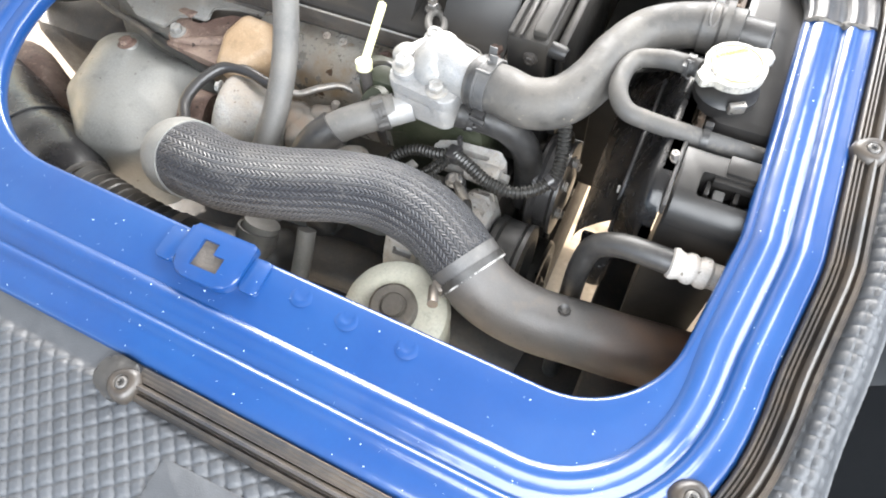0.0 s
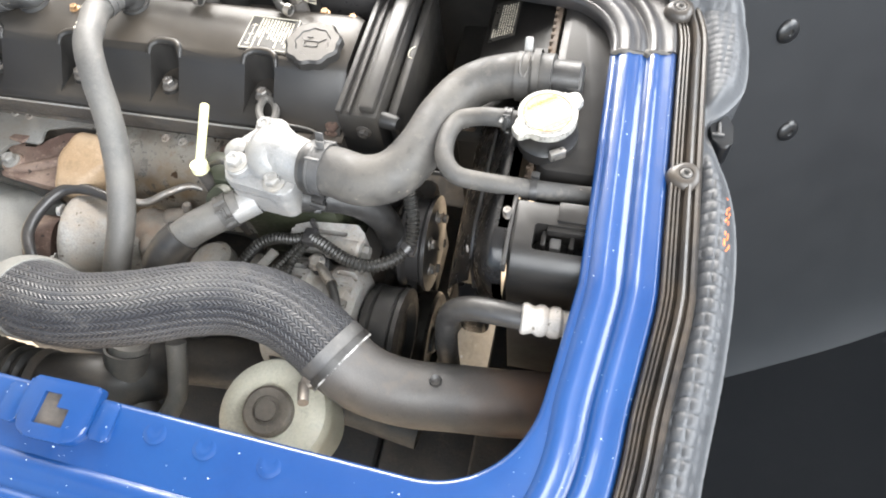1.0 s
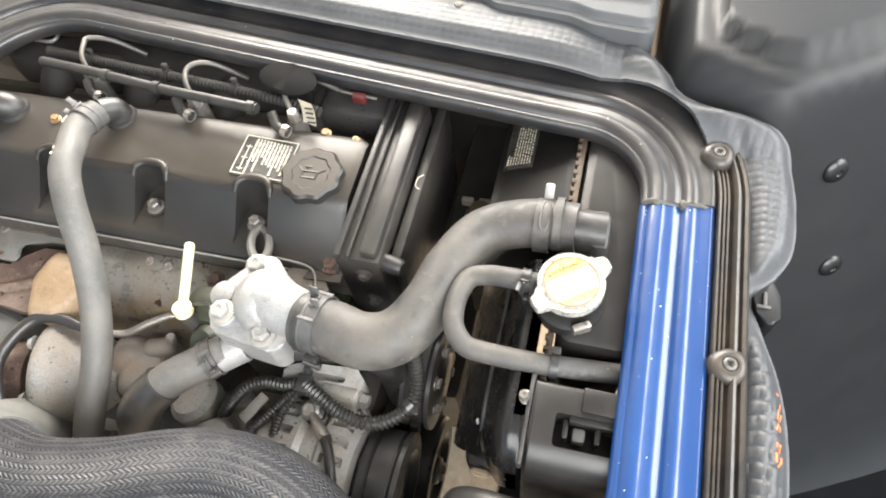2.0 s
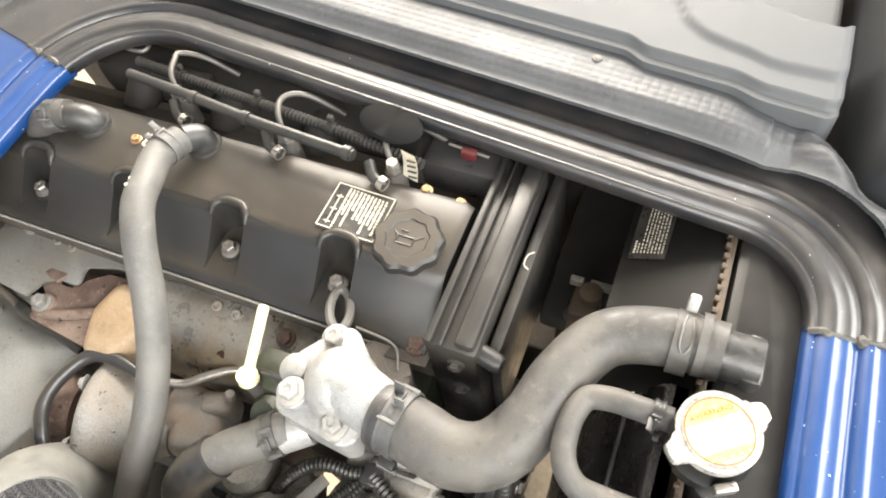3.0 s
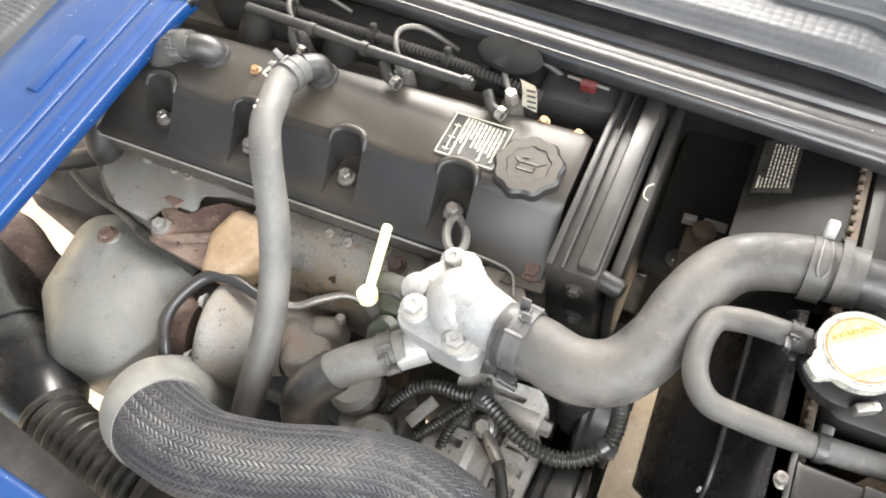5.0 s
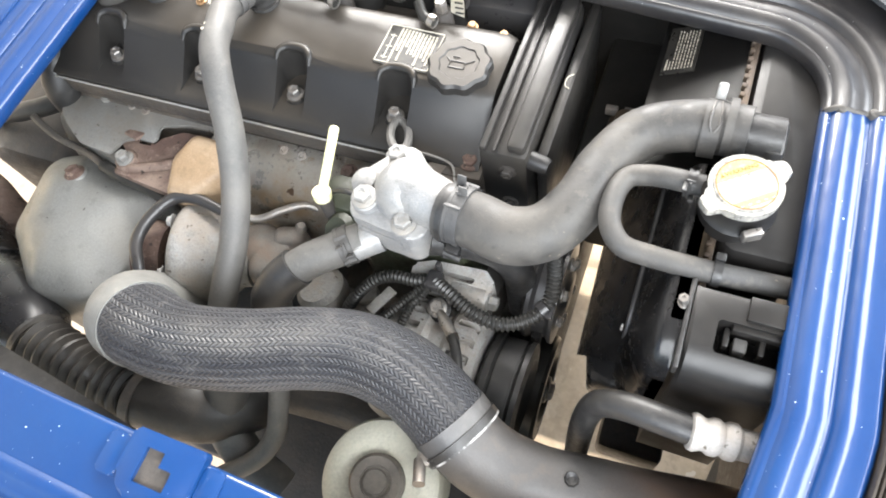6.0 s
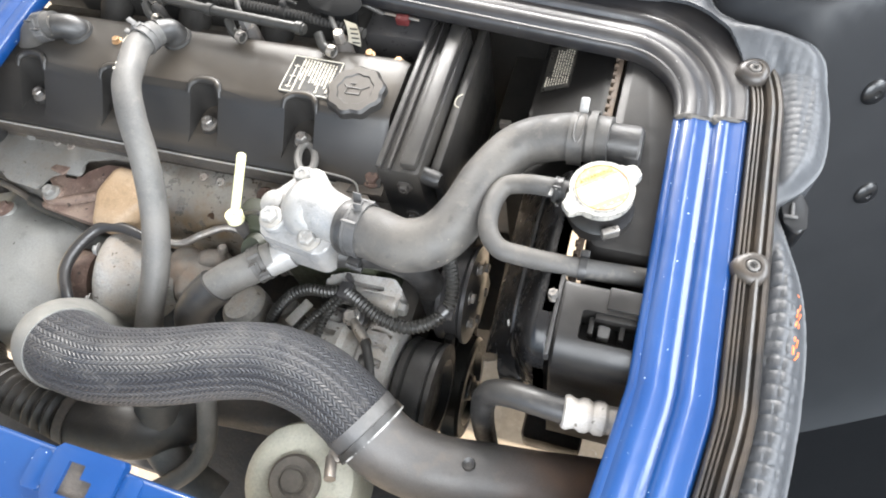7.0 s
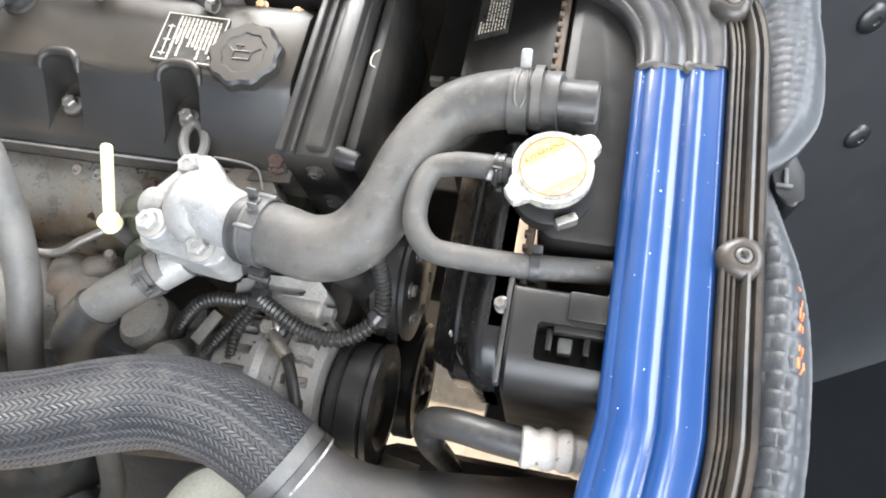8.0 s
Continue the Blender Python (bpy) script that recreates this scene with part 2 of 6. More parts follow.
# Its top is dusty, and lighter also for the light that falls there.
COVER = material("cover_plastic", (0.022, 0.0207, 0.0195), 0.34, 0, (0.052, 0.0425, 0.0325), 0.9, 4, 900, 0.15, 0, None, 220, 0.72, 0.3, 0.08, 0.32, dust_lit_tops=True)
TIMING = material("timing_plastic", (0.018, 0.0172, 0.0168), 0.38, 0, (0.05, 0.045, 0.038), 0.5, 14, 800, 0.12, 0, None, 220, 0.72, 0.3, 0.15)
TANKP = material("tank_plastic", (0.013, 0.0124, 0.0122), 0.36, 0, (0.024, 0.021, 0.018), 0.6, 9, 600, 0.06, 0, None, 220, 0.72, 0.3, 0.10, 0.35)
BLACKP = material("black_plastic", (0.026, 0.025, 0.0255), 0.31, 0, (0.038, 0.035, 0.032), 0.4, 9, 600, 0.06, 0, None, 220, 0.72, 0.3, 0.10)
DARK = material("oily_iron", (0.048, 0.044, 0.041), 0.55, 0.1, (0.10, 0.08, 0.062), 0.55, 18, 300, 0.5)
ALU = material("cast_aluminium", (0.28, 0.28, 0.28), 0.45, 0.35, (0.34, 0.32, 0.29), 0.6, 26, 700, 0.5)
ALU2 = material("dull_aluminium", (0.30, 0.295, 0.285), 0.55, 0.3, (0.24, 0.21, 0.17), 0.7, 30, 600, 0.6)
SHIELD = material("heat_shield_steel", (0.210, 0.210, 0.201), 0.45, 0.15, (0.17, 0.165, 0.15), 0.6, 10, 500, 0.25, 0, (0.05, 0.045, 0.04), 120, 0.72)
SHIELD2 = material("stained_shield", (0.52, 0.50, 0.46), 0.33, 0.55, (0.25, 0.175, 0.10), 0.9, 13, 400, 0.3, 0, (0.07, 0.04, 0.02), 70, 0.70, 0.35, 0.6)
RUST = material("rusty_steel", (0.095, 0.058, 0.046), 0.7, 0.1, (0.20, 0.15, 0.12), 0.7, 24, 400, 0.8, 0, (0.03, 0.02, 0.016), 130, 0.68, 0.4, 0.6)
TAN = material("tan_coating", (0.25, 0.17, 0.10), 0.55, 0, (0.29, 0.22, 0.15), 0.7, 20, 500, 0.25)
STEEL = material("zinc_steel", (0.36, 0.35, 0.34), 0.35, 0.85, (0.45, 0.38, 0.3), 0.5, 60, 500, 0.2)
BOLT = material("dull_steel_bolt", (0.22, 0.21, 0.20), 0.4, 0.7, (0.20, 0.16, 0.12), 0.5, 60, 500, 0.2)
DULL = material("tarnished_screw", (0.11, 0.105, 0.10), 0.5, 0.5, (0.10, 0.085, 0.07), 0.5, 60, 500, 0.2)
CRIMP = material("brown_crimp", (0.055, 0.040, 0.030), 0.6, 0.2, (0.11, 0.075, 0.045), 0.6, 50, 500, 0.3)
STAIN = material("stained_casting", (0.19, 0.175, 0.158), 0.6, 0.2, (0.17, 0.12, 0.085), 0.7, 30, 500, 0.6)
DUSTY = material("dusty_duct", (0.014, 0.0133, 0.0126), 0.5, 0, (0.045, 0.037, 0.029), 0.6, 16, 600, 0.25)
WORN = material("worn_clamp", (0.06, 0.058, 0.056), 0.5, 0.2, (0.80, 0.80, 0.78), 1.0, 48, 500, 0.2)
CUFF = material("pale_rubber", (0.140, 0.139, 0.130), 0.6, 0, (0.195, 0.190, 0.172), 0.7, 20, 600, 0.2)
EDGE = material("dark_rubber", (0.055, 0.054, 0.054), 0.5, 0, (0.10, 0.095, 0.09), 0.6, 24, 600, 0.2)
SHIELD3 = material("dirty_shield", (0.16, 0.157, 0.148), 0.6, 0.05, (0.13, 0.115, 0.095), 0.75, 20, 500, 0.3, 0, (0.05, 0.04, 0.03), 110, 0.70, 0.35, 0.5)
ROUGHCAST = material("rough_casting", (0.235, 0.23, 0.22), 0.6, 0.05, (0.19, 0.16, 0.13), 0.8, 26, 420, 0.8, 0, (0.06, 0.045, 0.035), 140, 0.70, 0.4, 0.6)
GLOSS = material("gloss_black", (0.017, 0.0168, 0.0178), 0.25, 0, (0.030, 0.028, 0.027), 0.4, 10, 500, 0.03, 0, None, 220, 0.72, 0.3, 0.05, 0.7, dent=0.2)
MATTE = material("matte_black", (0.026, 0.0248, 0.0235), 0.7, 0, (0.042, 0.039, 0.035), 0.5, 20, 500, 0.1, 0, None, 220, 0.72, 0.3, 0.1, 0.15)
CAPB = material("brown_cap", (0.085, 0.075, 0.064), 0.55, 0, (0.15, 0.13, 0.105), 0.6, 40)
OILY = material("oily_rubber", (0.020, 0.0195, 0.018), 0.38, 0, (0.030, 0.027, 0.023), 0.5, 26, 600, 0.15)
CAULK = material("caulk", (0.045, 0.041, 0.036), 0.55, 0, (0.13, 0.12, 0.10), 0.5, 60)
BRASS = material("yellow_zinc", (0.42, 0.26, 0.14), 0.4, 0.6, (0.4, 0.25, 0.12), 0.5, 60, 500, 0.2)
WHITE = material("white_plastic", (0.33, 0.315, 0.30), 0.5, 0, (0.25, 0.22, 0.19), 0.6, 60, 500, 0.3, 0, (0.10, 0.085, 0.07), 200, 0.66)
CREAM = material("cream_plastic", (0.50, 0.49, 0.41), 0.45, 0, (0.42, 0.40, 0.32), 0.6, 22, 400, 0.15)
YELLOW = material("dipstick_yellow", (0.66, 0.62, 0.34), 0.4, 0, (0.70, 0.68, 0.48), 0.4, 40, 300, 0.05)
CAPW = material("cap_white", (0.26, 0.255, 0.245), 0.3, 0.25, (0.60, 0.56, 0.47), 0.5, 40, 400, 0.05)
GOLD = material("cap_label", (0.50, 0.29, 0.11), 0.4, 0, (0.62, 0.42, 0.2), 0.4, 60, 300, 0.05)
INK = material("white_ink", (0.55, 0.51, 0.42), 0.5, 0, (0.5, 0.45, 0.36), 0.6, 150, 500, 0.05)
INKY = material("brown_ink", (0.22, 0.10, 0.02), 0.5)
ORANGE = material("orange_ink", (0.75, 0.16, 0.04), 0.5, 0, (0.4, 0.1, 0.04), 0.5, 300)
CAST = material("grey_casting", (0.30, 0.297, 0.29), 0.5, 0.15, (0.30, 0.285, 0.26), 0.6, 28, 600, 0.5)
ALT = material("bare_alternator_casting", (0.40, 0.395, 0.385), 0.42, 0.2, (0.25, 0.215, 0.18), 0.8, 34, 600, 0.5, 0, (0.07, 0.055, 0.045), 120, 0.68, 0.4, 0.6)
OLIVE = material("olive_casting", (0.020, 0.024, 0.013), 0.5, 0, (0.036, 0.038, 0.022), 0.5, 30)
DEEP_GLOSS = material("black_rivet", (0.006, 0.0065, 0.0075), 0.36, 0, (0.012, 0.012, 0.013), 0.4, 30, 500, 0.05, 0, None, 220, 0.72, 0.2, 0.0, 0.5)
DEEP = material("grommet_rubber", (0.005, 0.005, 0.005), 0.8, 0, (0.007, 0.007, 0.007), 0.4, 30, 500, 0.05, 0, None, 220, 0.72, 0.2, 0.0, 0.1)
STICKER = material("sticker_dark", (0.018, 0.017, 0.016), 0.35, 0, (0.05, 0.045, 0.035), 0.4, 30)
SOIL = material("sandy_ground", (0.50, 0.385, 0.265), 0.9, 0, (0.55, 0.45, 0.34), 0.7, 5, 60, 0.6, 0, (0.62, 0.55, 0.46), 34, 0.68)
MOLD = material("red_plastic", (0.07, 0.012, 0.012), 0.4)
CABIN = material("cabin_trim", (0.27, 0.265, 0.26), 0.7)


def braid_material():
    """Woven sleeve: long rows of little slanted strands, by the tube's own length and turn."""
    m = material("braided_sleeve", (0.0155, 0.0165, 0.0215), 0.5, 0, (0.075, 0.070, 0.065), 0.75, 11, 800, 0.2, dust_lit_tops=True)
    n, ln = m.node_tree.nodes, m.node_tree.links.new
    b = n["Principled BSDF"]
    b.inputs["Sheen Weight"].default_value, b.inputs["Sheen Roughness"].default_value = 0.04, 0.4

    def calc(op, a, c=0.0):
        t = n.new("ShaderNodeMath")
        t.operation = op
        for s, v in zip(t.inputs, (a, c)):
            if isinstance(v, bpy.types.NodeSocket):
                ln(v, s)
            else:
                s.default_value = v
        return t.outputs[0]

    sep = n.new("ShaderNodeSeparateXYZ")
    ln(n.new("ShaderNodeTexCoord").outputs["UV"], sep.inputs[0])
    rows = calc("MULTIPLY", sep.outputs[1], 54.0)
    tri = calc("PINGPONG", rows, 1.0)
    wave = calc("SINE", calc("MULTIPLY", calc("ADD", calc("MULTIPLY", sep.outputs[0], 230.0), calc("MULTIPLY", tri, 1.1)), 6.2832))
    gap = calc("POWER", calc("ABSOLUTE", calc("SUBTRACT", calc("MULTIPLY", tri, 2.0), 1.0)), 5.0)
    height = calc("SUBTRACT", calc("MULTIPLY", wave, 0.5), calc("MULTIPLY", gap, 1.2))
    old = b.inputs["Base Color"].links[0].from_socket
    t = n.new("ShaderNodeMix")
    t.data_type = "RGBA"
    t.blend_type = "MULTIPLY"
    t.inputs[0].default_value = 1.0
    ln(old, t.inputs[6])
    # Groove shade between the strands is multiplied into the colour.
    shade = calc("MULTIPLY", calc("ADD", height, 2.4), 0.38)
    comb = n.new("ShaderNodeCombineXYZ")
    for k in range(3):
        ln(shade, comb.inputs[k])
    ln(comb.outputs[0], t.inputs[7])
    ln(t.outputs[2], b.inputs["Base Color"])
    bp = n.new("ShaderNodeBump")
    bp.inputs["Strength"].default_value, bp.inputs["Distance"].default_value = 0.7, 0.0017
    ln(height, bp.inputs["Height"])
    ln(bp.outputs[0], b.inputs["Normal"])
    return m


BRAID = braid_material()


def stain_end(m, colour, a, b):
    """Brown stain that gathers towards one end of the pipe."""
    n, ln = m.node_tree.nodes, m.node_tree.links.new
    sock = n["Principled BSDF"].inputs["Base Color"]
    old = sock.links[0].from_socket
    sep, fade, blotch, mult, mixed = (n.new("ShaderNode" + k) for k in ("SeparateXYZ", "MapRange", "TexNoise", "Math", "Mix"))
    pos = n.new("ShaderNodeTexCoord").outputs["Object"]
    ln(pos, sep.inputs[0])
    ln(pos, blotch.inputs["Vector"])
    blotch.inputs["Scale"].default_value = 35
    for k, v in zip((1, 2, 3, 4), (a, b, 0.0, 1.6)):
        fade.inputs[k].default_value = v
    ln(sep.outputs[0], fade.inputs[0])
    mult.operation, mult.use_clamp = "MULTIPLY", True
    ln(fade.outputs[0], mult.inputs[0])
    ln(blotch.outputs["Fac"], mult.inputs[1])
    mixed.data_type = "RGBA"
    ln(mult.outputs[0], mixed.inputs[0])
    ln(old, mixed.inputs[6])
    mixed.inputs[7].default_value = (*colour, 1)
    ln(mixed.outputs[2], sock)


stain_end(RUST_PIPE, (0.115, 0.064, 0.038), 0.205, 0.29)


# ---- ground and cabin ----
bm = bmesh.new()
sheet(bm, lambda u, v: Vector((-60 + 120 * u, -60 + 120 * v, 0)), 30, 30)
solo("ground", bm, SOIL, "sandy bare ground under the vehicle", "ground", "structure")

# Roof and rear wall are out of view, added to block the sun.
bm = bmesh.new()
box(bm, (0.35, 0.475, 2.06), (2.8, 2.49, 0.06), 0.01)
solo("ceiling", bm, CABIN, "unseen plain grey cab roof, added to keep the sun out", "ceiling", "structure")
bm = bmesh.new()
box(bm, (-0.97, 0.44, 1.425), (0.06, 2.34, 1.21), 0.01)
solo("wall_west", bm, CABIN, "unseen plain grey rear wall, added to keep the sun out", "wall", "structure")
# Unseen low walls and pillars, added only to close the cab.
bm = bmesh.new()
box(bm, (0.35, 1.66, 0.90), (2.7, 0.06, 0.50), 0.01)
solo("wall_far_door", bm, CABIN, "unseen plain grey lower far wall, added to close the cab", "wall", "structure")
bm = bmesh.new()
box(bm, (1.73, 0.45, 0.90), (0.06, 2.4, 0.50), 0.01)
solo("wall_front", bm, CABIN, "unseen plain grey front wall, added to close the cab", "wall", "structure")
for x, y in ((-0.97, 1.66), (1.70, 1.66), (-0.97, -0.78), (1.70, -0.78)):
    bm = bmesh.new()
    box(bm, (x, y, 1.56), (0.09, 0.09, 0.94), 0.02)
    solo("wall_pillar", bm, CABIN, "unseen plain grey pillar, added to close the cab", "wall", "structure")


# Dark sheets added under the rails, where the bay is only black.
bm = bmesh.new()
box(bm, (-0.20, 0.392, 0.57), (0.94, 0.02, 0.56), 0.004)
solo("wall_bay_far", bm, MATTE, "dark sheet added under the far rail to close the bay", "wall", "structure")
bm = bmesh.new()
box(bm, (0.372, -0.05, 0.555), (0.02, 0.50, 0.52), 0.004)
solo("wall_bay_front", bm, DARK, "dark sheet added behind the radiator to close the bay", "wall", "structure")


# ---- the hatch frame ----
def zrim(x, y):
    return 0.85 - 0.12 * max(0.0, -0.072 - y)


INNER = rounded([(0.268, -0.236, 0.08), (0.2905, -0.072, 0.03), (0.2895, 0.222, 0.06), (-0.405, 0.300, 0.09), (-0.405, -0.216, 0.13)], 14)


def resample(loop, step):
    p = [Vector(q) for q in loop] + [Vector(loop[0])]
    run = np.concatenate([[0], np.cumsum([(b - a).length for a, b in zip(p, p[1:])])])
    s = np.linspace(0, run[-1], int(run[-1] / step), endpoint=False)
    xy = [Vector((float(np.interp(v, run, [a.x for a in p])), float(np.interp(v, run, [a.y for a in p])))) for v in s]
    nor = []
    for i in range(len(xy)):
        t = (xy[(i + 2) % len(xy)] - xy[i - 2]).normalized()
        nor.append(Vector((t.y, -t.x)))
    return xy, nor


RIM, OUT = resample(INNER, 0.006)


def flats(n):
    """The plain strips of the frame: inside and outside its ridges."""
    front, left, back = max(0, -n.y) ** 2, max(0, -n.x) ** 2, max(0, n.y) ** 2
    return 0.045 * front + 0.008 * left, 0.010 * front + 0.075 * left + 0.040 * back


def width(n):
    """Where the rubber strip and the mat meet the frame, from its inner edge."""
    return 0.058 + sum(flats(n)) - 0.036 * max(0, n.y) ** 2


def ridges(n):
    a, c = flats(n)
    b = 0.006 + a
    k = 0.9
    crest = [(0.002, 0.0026), (0.005, 0.0044), (0.009, 0.0052), (0.0115, 0.0046), (0.0135, 0.0036), (0.018, 0.0036), (0.0215, 0.0034), (0.0235, 0.0014), (0.0262, 0.0012),
             (0.0282, 0.0046), (0.0305, 0.0064), (0.0335, 0.0068), (0.036, 0.0056), (0.038, 0.005), (0.042, 0.0052), (0.046, 0.006)]
    return ([(0.002, -0.016), (0.0, -0.012), (0, -0.004), (0.0015, -0.001), (0.004, 0), (0.004 + a * 0.5, 0.0002), (b, 0.0)] + [(b + o, k * h) for o, h in crest]
            + [(b + 0.048 + c * 0.5, k * 0.0062), (b + 0.049 + c, k * 0.006), (b + 0.052 + c, k * 0.003), (b + 0.052 + c, -0.012)])


def sweep(bm, idx, prof, lift=0.0):
    rows = []
    for i in idx:
        i %= len(RIM)
        p, n = RIM[i], OUT[i]
        row = []
        for o, dz in prof(n):
            q = p + n * o
            row.append(bm.verts.new((q.x, q.y, zrim(q.x, q.y) + dz + lift)))
        rows.append(row)
    for a, b in zip(rows, rows[1:]):
        for k in range(len(a) - 1):
            bm.faces.new((a[k], b[k], b[k + 1], a[k + 1]))
    return rows


def station(test):
    return [i for i in range(len(RIM)) if test(RIM[i], OUT[i])]


is_black = [q.y > 0.16 + 0.055 * (0.29 - q.x) / 0.69 for q in RIM]
first = next(i for i in range(len(RIM)) if is_black[i])
last = max(i for i in range(len(RIM)) if is_black[i])
hatch = thing("hatch_frame", (-0.06, 0.03, 0.80), "blue painted steel frame round the engine opening, black rubber along its far edge", "hatch frame", "structure")
bm = bmesh.new()
sweep(bm, range(last - 1, len(RIM) + first + 2), ridges)
part("sill", bm, BLUE, hatch, "scratched glossy blue painted steel", 50)
bm = bmesh.new()
rows = sweep(bm, range(first, last + 1), ridges, 0.0022)
for row in (rows[0], rows[-1]):
    low = [bm.verts.new(v.co - Vector((0, 0, 0.006))) for v in row]
    for k in range(len(row) - 1):
        bm.faces.new((row[k], row[k + 1], low[k + 1], low[k]))
part("rail", bm, BLACK, hatch, "glossy black painted far rail", 50)
for i in (first, last):
    bm = bmesh.new()
    p, n = RIM[i], OUT[i]
    for o, w in ((0.012, 0.0045), (0.034, 0.005)):
        q = p + n * (o + flats(n)[0])
        lathe(bm, [(0, -0.004), (w, -0.004), (w * 0.95, 0.0), (w * 0.75, 0.0014), (w * 0.4, 0.002), (0, 0.0022)], (q.x, q.y, zrim(q.x, q.y) + 0.004), seg=20)
    part("lug", bm, CAULK, hatch)
    bm = bmesh.new()
    tube(bm, [tuple((p + n * (o + flats(n)[0])).to_3d() + Vector((0, 0, zrim(p.x, p.y) + h))) for o, h in ((0.002, -0.001), (0.008, 0.0035), (0.014, 0.0042), (0.020, 0.003), (0.030, 0.002), (0.034, 0.0045), (0.040, 0.0055), (0.048, 0.0045), (0.053, 0.003))], 0.0024, 10, 4)
    part("caulk", bm, CAULK, hatch, "bead of grey brown caulk")

# latch plate on the near sill
def sill_pad(bm, cx, cy, sx, sy, h, r, bevel=0.002):
    z = zrim(cx, cy)
    slab(bm, rounded([(cx - sx / 2, cy - sy / 2, r), (cx + sx / 2, cy - sy / 2, r), (cx + sx / 2, cy + sy / 2, 0.004), (cx - sx / 2, cy + sy / 2, 0.004)], 5), z - 0.002, z + h, None, bevel)
    return bm


latch = part("latch_plate", sill_pad(bmesh.new(), -0.083, -0.243, 0.062, 0.046, 0.0065, 0.016, 0.003), BLUE, hatch, "raised blue latch plate with an angled hole")
hole = [(-0.098, -0.255), (-0.072, -0.255), (-0.072, -0.241), (-0.083, -0.241), (-0.083, -0.231), (-0.098, -0.231)]
carve(latch, [cutter(slab(bmesh.new(), hole, 0.82, 0.86))])
# Added dark plate, in place of the void below the hole.
bm = bmesh.new()
slab(bm, [(-0.104, -0.258), (-0.068, -0.258), (-0.068, -0.228), (-0.104, -0.228)], zrim(0, -0.243) - 0.001, zrim(0, -0.243) + 0.0032)
part("hole_floor", bm, DARK, hatch, "dark plate added below the hole")
for cx, sx in ((-0.043, 0.017), (-0.124, 0.018)):
    part("pad", sill_pad(bmesh.new(), cx, -0.243, sx, 0.030, 0.0028, 0.004, 0.0015), BLUE, hatch)
for cx, cy in ((-0.001, -0.241), (0.041, -0.244), (0.093, -0.246)):
    bm = bmesh.new()
    z = zrim(cx, cy)
    lathe(bm, [(0.0105, -0.0004), (0.0080, 0.0004), (0.0060, 0.0007), (0.0042, 0.0003), (0.0020, 0.0001), (0, 0.0001)], (cx, cy, z), seg=18)
    part("dimple", bm, BLUE, hatch)
bm = bmesh.new()
box(bm, (-0.475, 0.10, 0.8565), (0.014, 0.075, 0.004), 0.0015, Matrix.Rotation(0.0, 3, "Z"))
part("emboss", bm, BLUE, hatch)


# ---- rubber strip along the near and right side ----
def strip_profile(n):
    """Fine grooves beside the frame, shallower along the near sill, then two round beads."""
    w = width(n) + 0.001
    cut = 1 - 0.75 * max(0, -n.y) ** 2
    fine = [(0, -0.006), (0, 0.0078), (0.001, 0.0092)]
    for k in range(3):
        o = 0.0022 + 0.0030 * k
        fine += [(o, 0.0093), (o + 0.0010, 0.0093 - 0.0027 * cut), (o + 0.0018, 0.0090)]
    beads = [(0.0100, 0.0088), (0.0106, 0.0056), (0.0119, 0.0106), (0.0138, 0.0130), (0.0158, 0.0122), (0.0169, 0.0066), (0.0181, 0.0068), (0.0195, 0.0104), (0.0218, 0.0110), (0.0240, 0.0084), (0.0252, 0.004), (0.0256, -0.006)]
    return [(w + o, dz) for o, dz in fine + beads]


stops = station(lambda q, n: (n.y < -0.6 and q.x > -0.085) or (n.x > 0.35 and q.y < 0.20))
a0 = min((i for i in stops if OUT[i].y < -0.6), key=lambda i: RIM[i].x)
a1 = max((i for i in stops if OUT[i].x > 0.35 and RIM[i].y > 0), key=lambda i: RIM[i].y)
run = list(range(a0, len(RIM))) + list(range(0, a1 + 1)) if a0 > a1 else list(range(a0, a1 + 1))
seal = thing("sealing_strip", (0.36, 0, 0.85), "ribbed black rubber sealing strip screwed along the blue frame", "sealing strip")
bm = bmesh.new()
rows = sweep(bm, run, strip_profile)
for row in (rows[0], rows[-1]):
    bm.faces.new(row)
part("strip", bm, SEAL, seal, "", 50)
for at, tall in (((-0.0905, -0.3565, 0.824), 0.0085), ((0.308, -0.2675, 0.830), 0.0095), ((0.3605, 0.029, 0.8565), 0.0078), ((0.346, 0.212, 0.858), 0.0085)):
    bm = bmesh.new()
    lathe(bm, [(0.0140, -0.012), (0.0137, tall * 0.15), (0.0128, tall * 0.45), (0.0112, tall * 0.72), (0.0096, tall * 0.84), (0.0084, tall * 0.90), (0.0072, tall * 0.92), (0.0060, tall * 0.90), (0.0052, tall - 0.0018), (0, tall - 0.0020)], at, seg=32, wave=(3, 0.05))
    part("boss", bm, SEAL, seal, "moulded rubber boss")
    bm = bmesh.new()
    z = at[2] + tall - 0.0018
    lathe(bm, [(0, 0), (0.0049, 0), (0.0045, 0.0010), (0.0034, 0.0016), (0.0026, 0.0015), (0.0021, 0.0009), (0, 0.0009)], (at[0], at[1], z), seg=22)
    screw = part("screw", bm, DULL, seal, "cross-headed steel screw")
    bm = bmesh.new()
    for k in range(2):
        box(bm, (at[0], at[1], z + 0.0009), (0.0042 if k else 0.0010, 0.0010 if k else 0.0042, 0.0016), 0, Matrix.Rotation(0.5, 3, "Z"))
    part("recess", bm, MATTE, screw)


bm = bmesh.new()
slab(bm, rounded([(-0.122, -0.362, 0.010), (-0.094, -0.372, 0.006), (-0.080, -0.362, 0.006), (-0.084, -0.340, 0.008), (-0.112, -0.338, 0.010)], 5), 0.815, 0.8285, None, 0.003)
